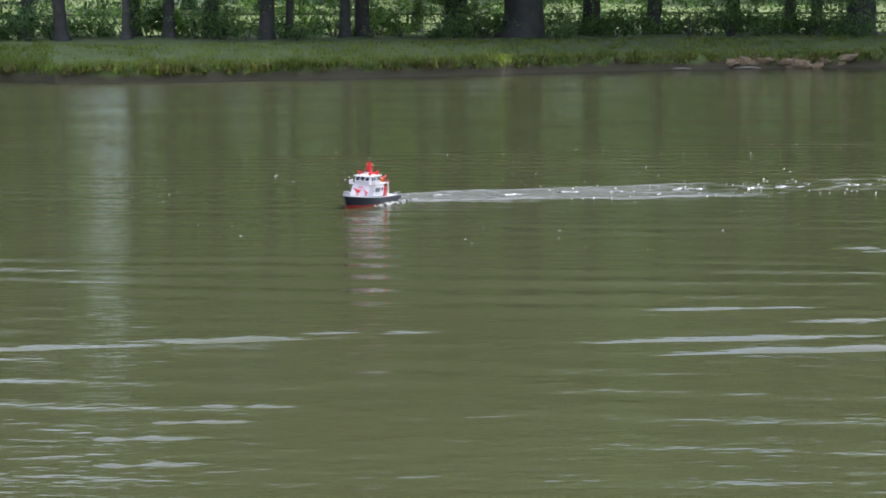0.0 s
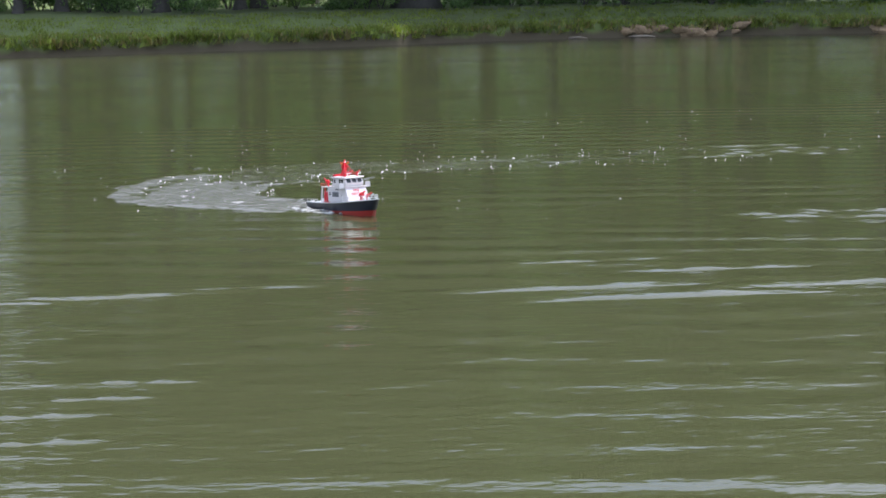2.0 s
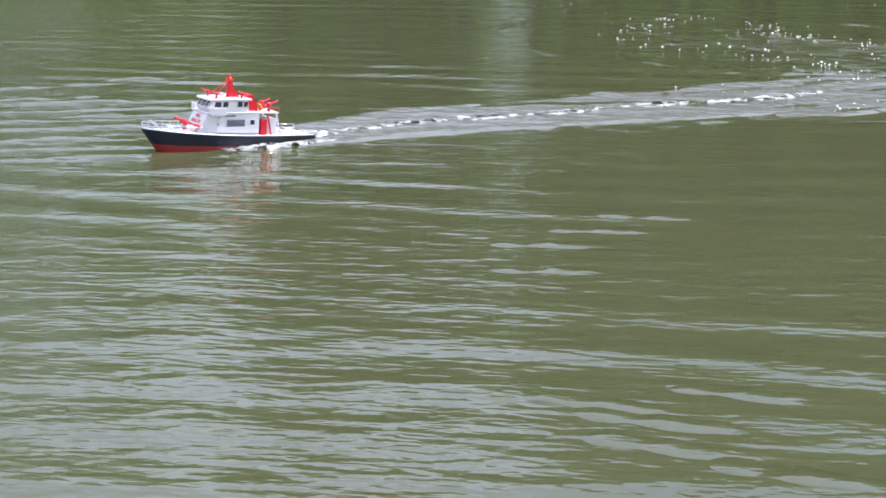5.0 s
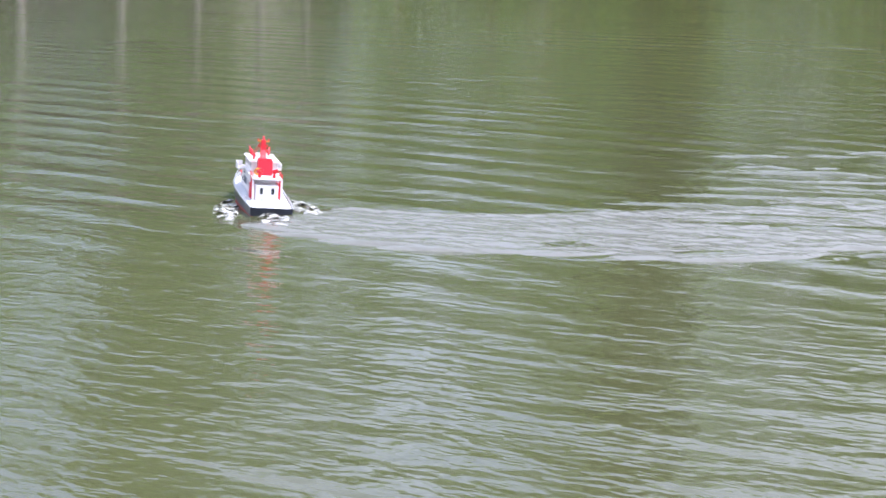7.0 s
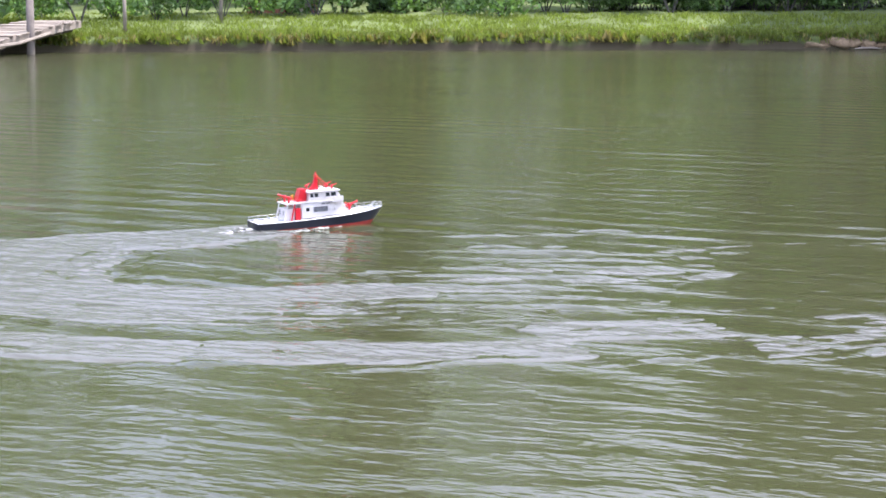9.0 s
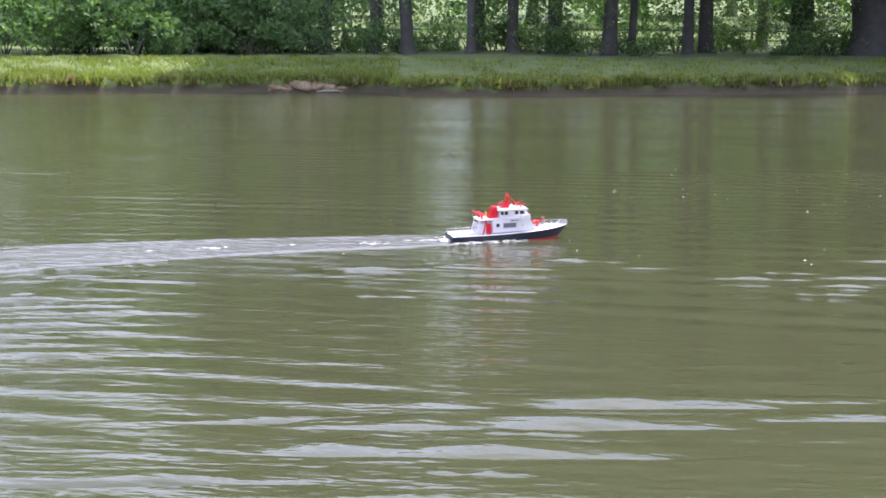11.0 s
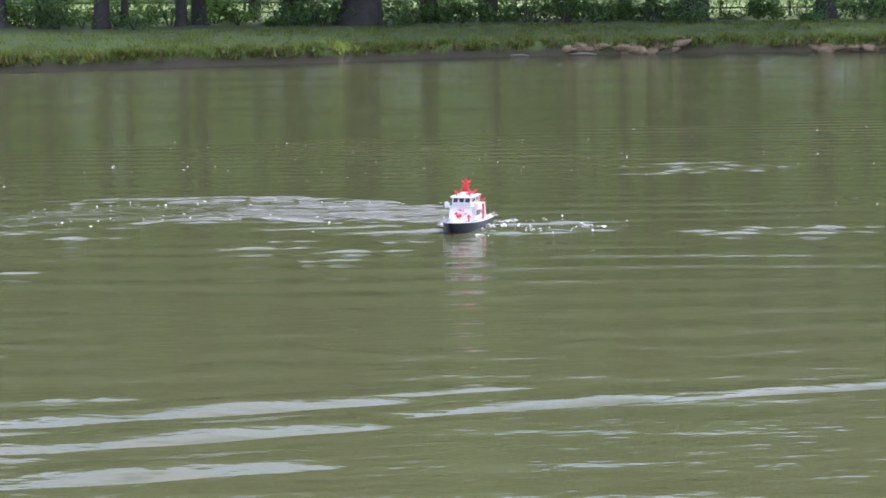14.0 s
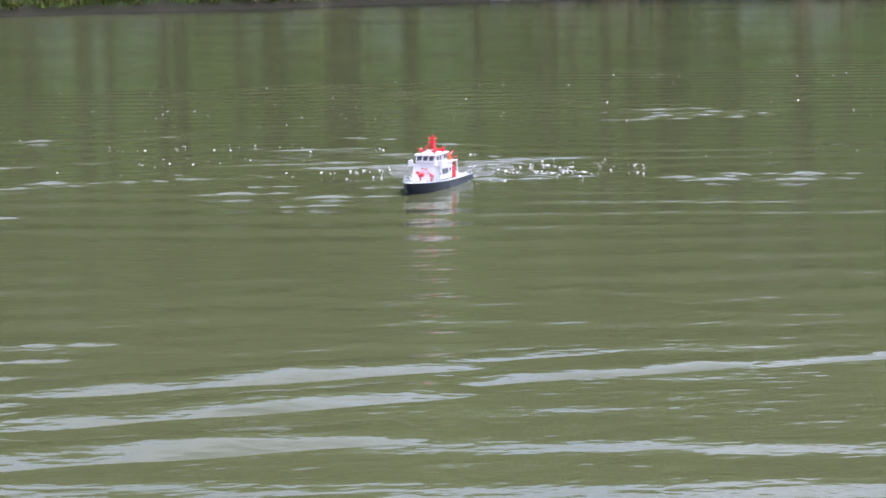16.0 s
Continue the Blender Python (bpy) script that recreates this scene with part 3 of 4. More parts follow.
pole(-9.95, 86, 3.2, 0.08, M_rope, "slim white marker pole in the meadow")
pole(-15.4, 92, 3.0, 0.07, M_rope, "slim white marker pole in the meadow")
pole(-32.4, 64, 1.6, 0.06, M_post, "short dark post in the grass")
pole(-35.2, 62, 1.7, 0.06, M_wood, "short brown post in the grass")

# crumbled earth and flat driftwood along the waterline
crng = random.Random(12)
CLODS = []
for first, last in ((6.8, 10.0), (-15.0, -12.7), (13.4, 17.5)):
    az = first
    while az < last:
        CLODS.append((az, crng.uniform(0.16, 0.40), crng.uniform(0.18, 0.55)))
        az += crng.uniform(0.08, 0.34)
for az, off, s in CLODS:
    x0, y0 = 60 * math.sin(radians(az)), 60 * math.cos(radians(az))
    ang = math.atan2(y0 - MID.y, x0 - MID.x)
    r = shore_radius(ang) + off - 0.12
    bm = bmesh.new()
    bmesh.ops.create_icosphere(bm, subdivisions=3, radius=1)
    sd0 = Vector((az, off, s))
    for vv in bm.verts:
        vv.co *= 1 + 0.45 * noise.noise(vv.co * 1.6 + sd0 * 7) + 0.22 * noise.noise(vv.co * 4.5 + sd0 * 3)
        vv.co = Vector((vv.co.x * s * 0.9, vv.co.y * s * 0.4, vv.co.z * (0.08 + 0.16 * s)))
    ob = part("earth_clod", bm, M_earth, None, smooth=True)
    tagged(ob, "crumbling tan lump of eroded bank earth", "earth", "eroded lumps along the bank")
    ob.matrix_basis = pose(MID.x + r * math.cos(ang), MID.y + r * math.sin(ang), crng.uniform(0.05, 0.34), 0, crng.uniform(-12, 12), math.degrees(ang) - 90 + crng.uniform(-25, 25))
for az, ln in ((5.75, 0.75), (7.35, 0.95), (-13.45, 0.8)):
    x0, y0 = 60 * math.sin(radians(az)), 60 * math.cos(radians(az))
    ang = math.atan2(y0 - MID.y, x0 - MID.x)
    r = shore_radius(ang) - 0.22
    bm = bmesh.new()
    add_tube(bm, [(-ln / 2, 0, 0), (-ln * 0.2, 0.03, 0.02), (ln * 0.2, -0.02, 0.03), (ln / 2, 0.03, 0)], [0.02, 0.035, 0.03, 0.012], 8)
    ob = part("driftwood", bm, M_wood, None, smooth=True)
    tagged(ob, "pale bleached driftwood lying at the waterline", "driftwood", "driftwood at the bank")
    ob.matrix_basis = pose(MID.x + r * math.cos(ang), MID.y + r * math.sin(ang), 0.03, 0, 0, math.degrees(ang) - 90)


def shed(az, dist):
    x, y, z = spot(az, dist)
    root = empty("shed", "low red-brown boarded shed beyond the grass", "shed")
    bm = bmesh.new()
    add_box(bm, (-1.3, -0.9, -0.2), (1.3, 0.9, 1.9), 0.02)
    part("wall", bm, M_brick, root)
    for k in range(13):
        bm = bmesh.new()
        add_box(bm, (-1.29 + k * 0.2, -0.93, -0.1), (-1.12 + k * 0.2, -0.902, 1.9), 0.006)
        part("board", bm, M_brick, root)
    bm = bmesh.new()
    prism_pts = [(-1.0, 1.9), (1.0, 1.9), (0.0, 2.5)]
    a = [bm.verts.new((-1.5, q, h)) for q, h in prism_pts]
    e = [bm.verts.new((1.5, q, h)) for q, h in prism_pts]
    bm.faces.new(a), bm.faces.new(e[::-1])
    for i in range(3):
        j = (i + 1) % 3
        bm.faces.new((a[i], e[i], e[j], a[j]))
    part("roof", bm, M_fence, root, "dark pitched roof")
    bm = bmesh.new()
    add_box(bm, (0.35, -0.955, -0.05), (1.0, -0.93, 1.75), 0.01)
    part("door", bm, M_wood, root)
    root.matrix_basis = pose(x, y, z, 0, 0, -az)


M_brick = material("red_brown_boards", (0.22, 0.085, 0.055), 0.8, var=0.3, spread=0.3)
shed(-30.6, 73)


# ---- the model fire boat: x forward, z up, waterline at z = 0 ----
def beam_at(x):
    if x > 0.0:
        u = min(1.0, x / 0.56)
        return 0.148 * (1 - u ** 2.6) ** 0.85
    return 0.148 - 0.020 * (x / -0.54) ** 2


def sheer(x):
    u = (x + 0.54) / 1.10
    return 0.108 + 0.044 * u ** 2.2


def hull_band(z_lo, z_hi, out=0.0):
    """A strip of the hull skin between two heights given as functions of x."""
    bm = bmesh.new()
    xs = [-0.54 + 1.10 * i / 36 for i in range(37)]
    rings = []
    for x in xs:
        w = beam_at(x)
        zt = sheer(x)
        ring = []
        for s in (1, -1):
            row = []
            for k in range(5):
                z = z_lo(x) + (z_hi(x) - z_lo(x)) * k / 4
                u = max(0.0, min(1.0, (z + 0.07) / (zt + 0.07)))
                flare = 0.62 + 0.38 * u ** 0.6 if x > 0.05 else 0.85 + 0.15 * u ** 0.5
                rake = 0.17 * (1 - u) * max(0.0, x / 0.56) ** 3
                row.append(bm.verts.new((x - rake, s * (w * flare + out), z)))
            ring.append(row)
        rings.append(ring)
    for a, b in zip(rings, rings[1:]):
        for s in (0, 1):
            for k in range(4):
                bm.faces.new((a[s][k], b[s][k], b[s][k + 1], a[s][k + 1]))
    for k in range(4):
        bm.faces.new((rings[0][0][k], rings[0][1][k], rings[0][1][k + 1], rings[0][0][k + 1]))
    bmesh.ops.remove_doubles(bm, verts=bm.verts, dist=0.0008)
    return bm


def prism(bm, outline, y0, y1):
    """A side outline (x, z) run across from y0 to y1."""
    a = [bm.verts.new((x, y0, z)) for x, z in outline]
    b = [bm.verts.new((x, y1, z)) for x, z in outline]
    bm.faces.new(a), bm.faces.new(b[::-1])
    for i in range(len(a)):
        j = (i + 1) % len(a)
        bm.faces.new((a[i], b[i], b[j], a[j]))


def monitor(parent, x, y, z, turn, size=1.0):
    """A red water cannon: pedestal, body, barrel with nozzle and a hand wheel."""
    bm = bmesh.new()
    s = size
    add_tube(bm, [(0, 0, 0), (0, 0, 0.022 * s), (0, 0, 0.034 * s)], [0.012 * s, 0.008 * s, 0.011 * s], 9)
    bmesh.ops.create_icosphere(bm, subdivisions=2, radius=0.015 * s, matrix=Matrix.Translation((0, 0, 0.04 * s)))
    add_tube(bm, [(0, 0, 0.042 * s), (0.025 * s, 0, 0.050 * s), (0.045 * s, 0, 0.058 * s), (0.055 * s, 0, 0.062 * s)], [0.008 * s, 0.0065 * s, 0.005 * s, 0.0085 * s], 8)
    add_tube(bm, [(-0.018 * s, 0, 0.036 * s), (-0.03 * s, 0, 0.03 * s)], 0.006 * s, 7)
    add_tube(bm, [(0, 0.014 * s, 0.04 * s), (0, 0.02 * s, 0.04 * s)], 0.011 * s, 9)
    ob = part("water_cannon", bm, M_red, parent, "small red water cannon", True)
    ob.matrix_basis = pose(x, y, z, 0, 0, turn)
    return ob


def window(parent, pts, off):
    """A dark pane with a thin frame; pts are its four corners, off the way outwards."""
    o = Vector(off)
    bm = bmesh.new()
    c = sum((Vector(p) for p in pts), Vector()) / 4
    a = [bm.verts.new(Vector(p) + o * 0.002) for p in pts]
    b = [bm.verts.new(Vector(p) - o * 0.003) for p in pts]
    bm.faces.new(a)
    for i in range(4):
        bm.faces.new((a[i], b[i], b[(i + 1) % 4], a[(i + 1) % 4]))
    pane = part("window", bm, M_glass, parent, "dark window pane")
    bm = bmesh.new()
    for i in range(4):
        p, q = Vector(pts[i]) + o * 0.003, Vector(pts[(i + 1) % 4]) + o * 0.003
        add_tube(bm, [p + (p - c) * 0.06, q + (q - c) * 0.06], 0.0016, 5)
    part("window_frame", bm, M_white, pane)


def lettering(words, size, mat, parent, label):
    """Raised letters as a mesh, centred, reading along x with their tops towards y."""
    cu = bpy.data.curves.new("lettering", "FONT")
    cu.body, cu.size, cu.extrude, cu.align_x, cu.resolution_u = words, size, 0.0008, "CENTER", 2
    tmp = bpy.data.objects.new("lettering", cu)
    me = bpy.data.meshes.new_from_object(tmp)
    bpy.data.objects.remove(tmp)
    me.materials.clear()
    me.materials.append(mat)
    ob = new("lettering", me)
    ob.parent = parent
    return tagged(ob, label)


def build_boat():
    root = empty("model_fire_boat", "remote-controlled model fire boat, black hull, white cabin, red mast", "model boat")
    part("hull", hull_band(lambda x: 0.052 + 0.012 * max(0, x), sheer), M_hull, root, "glossy black hull side", True)
    part("keel_paint", hull_band(lambda x: -0.07, lambda x: 0.052 + 0.012 * max(0, x), -0.0005), M_boot, root, "dull red underwater paint", True)
    # deck
    bm = bmesh.new()
    xs = [-0.535 + 1.085 * i / 30 for i in range(31)]
    rows = [[bm.verts.new((x, s * max(0.001, beam_at(x) - 0.006), sheer(x) - 0.006 + 0.006 * (1 - abs(s)))) for s in (-1, -0.5, 0, 0.5, 1)] for x in xs]
    for a, b in zip(rows, rows[1:]):
        for k in range(4):
            bm.faces.new((a[k], b[k], b[k + 1], a[k + 1]))
    deck = part("deck", bm, M_deck, root, "light grey deck", True)
    for s in (1, -1):
        bm = bmesh.new()
        add_tube(bm, [(x, s * beam_at(x), sheer(x) + 0.002) for x in [-0.54 + 1.095 * i / 40 for i in range(41)]], 0.005, 6)
        part("rubbing_strake", bm, M_steel, root, "pale edge strip", True)
        # foredeck bulwark rail
        bm = bmesh.new()
        xr = [0.20 + 0.35 * i / 12 for i in range(13)]
        add_tube(bm, [(x, s * max(0.004, beam_at(x) - 0.008), sheer(x) + 0.040) for x in xr], 0.0022, 5)
        add_tube(bm, [(x, s * max(0.004, beam_at(x) - 0.008), sheer(x) + 0.021) for x in xr], 0.0016, 5)
        part("bow_rail", bm, M_steel, root, "thin metal bow rail", True)
        for x in xr[::2]:
            bm = bmesh.new()
            w = max(0.004, beam_at(x) - 0.008)
            add_tube(bm, [(x, s * w, sheer(x) - 0.005), (x, s * w, sheer(x) + 0.041)], 0.002, 5)
            part("rail_post", bm, M_steel, root)
        bm = bmesh.new()
        xr = [-0.53 + 0.24 * i / 6 for i in range(7)]
        add_tube(bm, [(x, s * (beam_at(x) - 0.008), sheer(x) + 0.030) for x in xr], 0.002, 5)
        part("stern_rail", bm, M_steel, root, "thin metal stern rail", True)
        for x in xr[::2]:
            bm = bmesh.new()
            add_tube(bm, [(x, s * (beam_at(x) - 0.008), sheer(x) - 0.005), (x, s * (beam_at(x) - 0.008), sheer(x) + 0.031)], 0.002, 5)
            part("rail_post", bm, M_steel, root)
    # deckhouse
    d = 0.118
    bm = bmesh.new()
    prism(bm, [(-0.17, d), (0.235, d + 0.012), (0.175, 0.245), (-0.17, 0.245)], -0.094, 0.094)
    bmesh.ops.bevel(bm, geom=list(bm.edges), offset=0.006, segments=2, affect="EDGES")
    house = part("deckhouse", bm, M_white, root, "white lower deckhouse")
    for s in (1, -1):
        def side(x0, x1, z0, z1, y=0.094):
            return [(x0, s * y, z0), (x1, s * y, z0), (x1, s * y, z1), (x0, s * y, z1)]
        window(house, side(-0.135, -0.105, 0.175, 0.205), (0, s, 0))
        bm = bmesh.new()
        add_box(bm, (-0.07, s * 0.0945 - 0.004, 0.165), (0.05, s * 0.0945 + 0.004, 0.21), 0.002)
        part("side_grille", bm, material_grille, house, "grey louvred side panel")
        for k in range(5):
            bm = bmesh.new()
            add_box(bm, (-0.066, s * 0.099 - 0.002, 0.169 + k * 0.008), (0.046, s * 0.099 + 0.002, 0.172 + k * 0.008))
            part("louvre", bm, M_text, house)
        bm = bmesh.new()
        add_box(bm, (0.075, s * 0.0945 - 0.003, 0.135), (0.115, s * 0.0945 + 0.003, 0.225), 0.002)
        part("side_door", bm, M_white, house)
        bm = bmesh.new()
        add_tube(bm, [(0.107, s * 0.099, 0.17), (0.107, s * 0.099, 0.19)], 0.002, 5)
        part("door_handle", bm, M_text, house)
    # bridge deck with wings
    bm = bmesh.new()
    add_box(bm, (-0.165, -0.098, 0.244), (0.185, 0.098, 0.252), 0.002)
    add_box(bm, (0.075, -0.140, 0.240), (0.165, 0.140, 0.249), 0.002)
    part("bridge_deck", bm, M_white, root, "white bridge deck with side wings")
    for s in (1, -1):
        bm = bmesh.new()
        add_box(bm, (0.075, s * 0.138 - 0.002, 0.246), (0.165, s * 0.138 + 0.002, 0.284), 0.001)
        add_box(bm, (0.162, min(s * 0.098, s * 0.139), 0.246), (0.167, max(s * 0.098, s * 0.139), 0.284), 0.001)
        part("wing_screen", bm, M_white, root, "white wing screen")
        for k, w in enumerate((0.014, 0.010, 0.016, 0.009)):
            bm = bmesh.new()
            x0 = 0.066 - 0.02 * k
            add_box(bm, (x0 - w, s * 0.0995 - 0.001, 0.226), (x0, s * 0.0995 + 0.001, 0.236))
            part("lettering", bm, M_text, house, "small dark lettering bar")
    for words, z, size in (("FIRE", 0.212, 0.030), ("RESCUE", 0.184, 0.030)):
        x = 0.235 - (z - 0.130) * 0.060 / 0.115
        ob = lettering(words, size, M_red, house, "red lettering on the white front")
        ob.matrix_basis = pose(x + 0.0025, 0, z, 0, 0, 90) @ pose(0, 0, 0, 90 - math.degrees(math.atan2(0.060, 0.115)), 0, 0)
    # wheelhouse
    bm = bmesh.new()
    prism(bm, [(-0.105, 0.250), (0.150, 0.250), (0.168, 0.278), (0.140, 0.322), (-0.095, 0.322)], -0.080, 0.080)
    bmesh.ops.bevel(bm, geom=list(bm.edges), offset=0.004, segments=2, affect="EDGES")
    wheel = part("wheelhouse", bm, M_white, root, "white wheelhouse")
    slope = Vector((0.044, 0, 0.028)).normalized()
    for k in (-1, 0, 1):
        y = k * 0.049
        window(wheel, [(0.1655, y - 0.019, 0.283), (0.1655, y + 0.019, 0.283), (0.1445, y + 0.019, 0.316), (0.1445, y - 0.019, 0.316)], slope)
    for s in (1, -1):
        for x0, x1 in ((0.085, 0.130), (0.040, 0.075), (-0.055, -0.020), (-0.090, -0.062)):
            window(wheel, [(x0, s * 0.0805, 0.283), (x1, s * 0.0805, 0.283), (x1 - 0.004, s * 0.0805, 0.315), (x0, s * 0.0805, 0.315)], (0, s, 0))
    bm = bmesh.new()
    prism(bm, [(-0.118, 0.322), (0.165, 0.322), (0.158, 0.334), (-0.115, 0.334)], -0.094, 0.094)
    bmesh.ops.bevel(bm, geom=list(bm.edges), offset=0.004, segments=2, affect="EDGES")
    roof = part("wheelhouse_roof", bm, M_white, root, "white wheelhouse roof")
    # mast with fin, yards and lamps
    bm = bmesh.new()
    prism(bm, [(-0.085, 0.330), (0.010, 0.330), (0.003, 0.38), (0.003, 0.455), (-0.016, 0.455), (-0.024, 0.39), (-0.05, 0.355)], -0.015, 0.015)
    bmesh.ops.bevel(bm, geom=list(bm.edges), offset=0.003, segments=1, affect="EDGES")
    mast = part("mast", bm, M_red, root, "red fin-shaped mast")
    bm = bmesh.new()
    prism(bm, [(-0.185, 0.250), (-0.108, 0.250), (-0.104, 0.350), (-0.150, 0.350)], -0.045, 0.045)
    bmesh.ops.bevel(bm, geom=list(bm.edges), offset=0.004, segments=2, affect="EDGES")
    part("funnel", bm, M_red, root, "red funnel casing behind the wheelhouse")
    for s in (1, -1):
        bm = bmesh.new()
        add_tube(bm, [(-0.004, s * 0.004, 0.45), (0.10, s * 0.045, 0.345)], 0.0025, 5)
        add_tube(bm, [(-0.004, s * 0.004, 0.42), (0.06, s * 0.045, 0.345)], 0.002, 5)
        part("mast_stay", bm, M_red, mast, "thin red mast stay", True)
    bm = bmesh.new()
    add_tube(bm, [(-0.006, 0, 0.445), (-0.006, 0, 0.478)], [0.008, 0.004], 7)
    part("mast_tip", bm, M_red, mast, "", True)
    for z, w in ((0.440, 0.036), (0.405, 0.028)):
        bm = bmesh.new()
        add_box(bm, (-0.013, -w, z), (0.001, w, z + 0.006), 0.001)
        part("yard", bm, M_yellow if z > 0.42 else M_red, mast, "cross yard with lamps")
        for s in (1, -1):
            bm = bmesh.new()
            add_tube(bm, [(-0.006, s * w * 0.9, z + 0.004), (-0.006, s * w * 0.9, z + 0.018)], 0.005, 7)
            part("lamp", bm, M_red, mast)
    bm = bmesh.new()
    add_box(bm, (0.03, -0.035, 0.352), (0.042, 0.035, 0.360), 0.002)
    add_tube(bm, [(0.036, 0, 0.334), (0.036, 0, 0.354)], 0.005, 6)
    part("radar", bm, M_white, roof, "white radar bar")
    monitor(roof, 0.105, 0.055, 0.334, 10, 0.72)
    monitor(roof, 0.105, -0.055, 0.334, -10, 0.72)
    monitor(roof, -0.06, 0.06, 0.334, 30, 0.7)
    # foredeck
    monitor(root, 0.275, 0, 0.135, 0, 1.25)
    bm = bmesh.new()
    add_box(bm, (0.25, -0.035, 0.125), (0.30, 0.035, 0.14), 0.003)
    part("cannon_base", bm, M_white, root)
    monitor(root, 0.235, 0.075, 0.135, 15, 0.9)
    bm = bmesh.new()
    add_tube(bm, [(0.37, 0.02, 0.14), (0.37, 0.02, 0.165)], 0.01, 8)
    add_tube(bm, [(0.37, -0.02, 0.14), (0.37, -0.02, 0.165)], 0.01, 8)
    part("bollard", bm, M_white, root, "white twin bollard", True)
    bm = bmesh.new()
    add_tube(bm, [(0.42, 0, 0.14), (0.50, 0, 0.20)], 0.004, 6)
    part("jackstaff", bm, M_steel, root)
    # aft platform with cannons and legs
    bm = bmesh.new()
    add_box(bm, (-0.30, -0.092, 0.240), (-0.165, 0.092, 0.249), 0.002)
    part("aft_platform", bm, M_white, root, "white platform behind the cabin")
    for s in (1, -1):
        for x in (-0.295, -0.235):
            bm = bmesh.new()
            add_tube(bm, [(x - 0.02, s * 0.088, 0.108), (x + 0.012, s * 0.088, 0.242)], 0.006, 6)
            part("platform_leg", bm, M_white if x < -0.25 else M_red, root)
        bm = bmesh.new()
        add_box(bm, (-0.22, s * 0.075 - 0.02, 0.11), (-0.18, s * 0.075 + 0.02, 0.205), 0.003)
        part("hose_locker", bm, M_red, root, "red hose locker")
        bm = bmesh.new()
        xr = [-0.30 + 0.135 * i / 4 for i in range(5)]
        add_tube(bm, [(x, s * 0.09, 0.275) for x in xr], 0.0022, 5)
        for x in xr:
            add_tube(bm, [(x, s * 0.09, 0.248), (x, s * 0.09, 0.276)], 0.002, 5)
        part("platform_rail", bm, M_red, root, "thin red platform rail", True)
    monitor(root, -0.255, 0.045, 0.249, 175, 1.0)
    monitor(root, -0.255, -0.045, 0.249, 185, 1.0)
    bm = bmesh.new()
    add_box(bm, (-0.155, -0.07, d - 0.01), (-0.30, 0.07, 0.205), 0.004)
    part("aft_cabin", bm, M_white, root, "white aft cabin")
    for s in (-0.035, 0.035):
        window(root, [(-0.3005, s - 0.010, 0.15), (-0.3005, s + 0.010, 0.15), (-0.3005, s + 0.010, 0.19), (-0.3005, s - 0.010, 0.19)], (-1, 0, 0))
    bm = bmesh.new()
    pts = [(-0.19, 0.05 + 0.018 * math.cos(a), 0.275 + 0.018 * math.sin(a)) for a in [2 * math.pi * i / 12 for i in range(13)]]
    add_tube(bm, pts, 0.006, 6, False)
    part("lifebuoy", bm, M_yellow, root, "orange lifebuoy", True)
    # stern deck fittings
    bm = bmesh.new()
    add_box(bm, (-0.43, -0.05, 0.10), (-0.35, 0.05, 0.122), 0.004)
    part("stern_hatch", bm, M_white, root, "white stern hatch")
    bm = bmesh.new()
    add_tube(bm, [(-0.40, -0.05, 0.13), (-0.40, 0.05, 0.13)], 0.010, 8)
    part("winch", bm, M_steel, root, "grey winch drum", True)
    for s in (1, -1):
        bm = bmesh.new()
        add_tube(bm, [(-0.49, s * 0.09, 0.10), (-0.49, s * 0.09, 0.122)], 0.008, 7)
        part("bollard", bm, M_white, root, "", True)
    root.scale = (1.01, 1.02, 0.98)
    return root


material_grille = material("grey_grille", (0.32, 0.33, 0.36), 0.5)
boat = build_boat()

# time, x, y, heading (from +x, anticlockwise), heel, bow-up trim
COURSE = [
    (0, -0.75, 19.08, 249, -3, 1.5), (0.5, -1.26, 18.38, 274, -4, 1.5), (1, -1.31, 17.30, 297, -7, 3.6), (1.5, -0.75, 16.67, 309, 5, 3.6),
    (2, 0.05, 15.97, 295, 1, 3.6), (2.5, 0.64, 14.82, 255, 16, 2.8), (3, 0.36, 14.06, 228, 4, 4.5), (3.5, -0.44, 13.35, 224, -3, 4.5),
    (4, -1.51, 12.65, 224, -3, 4.5), (4.5, -2.61, 11.91, 229, -3, 4.5), (5, -3.65, 10.90, 226, -2, 4.5), (5.2, -4.02, 10.62, 219, -3, 4.5),
    (5.7, -4.98, 9.86, 208, 4, 5.2), (6.2, -6.05, 9.25, 193, 6, 2.5), (6.7, -7.20, 9.12, 162, 6, 2.5), (7, -7.75, 9.42, 137, 5, 2.5),
    (7.3, -8.12, 9.88, 114, 3, 0.5), (7.5, -8.34, 10.28, 102, 2, 0.5), (8, -8.60, 11.33, 77, 6, 0.5), (8.5, -8.10, 12.13, 60, 4, 1),
    (9, -7.53, 13.23, 52, 1, 1.5), (9.2, -7.15, 13.63, 50, 1, 1.5), (9.9, -5.60, 15.25, 40, 0, 2), (10.6, -3.59, 16.59, 28, 0, 2),
    (11.3, -1.67, 17.36, 15, 11, 1), (11.5, -1.21, 17.46, 2, 13, 0.8), (12, -0.17, 17.52, -30, 9, 1.5), (12.5, 0.62, 17.11, -56, 5, 2),
    (13, 1.16, 16.73, -74, 1, 2), (13.5, 1.49, 16.24, -92, 2, 2), (14, 1.51, 15.77, -109, 0, 0.5), (14.5, 1.52, 15.46, -115, 1, 0),
    (15, 1.45, 15.31, -117, -2, 0), (15.5, 1.40, 15.07, -116, 0, 0), (16, 1.32, 14.85, -116, 1, 0),
]


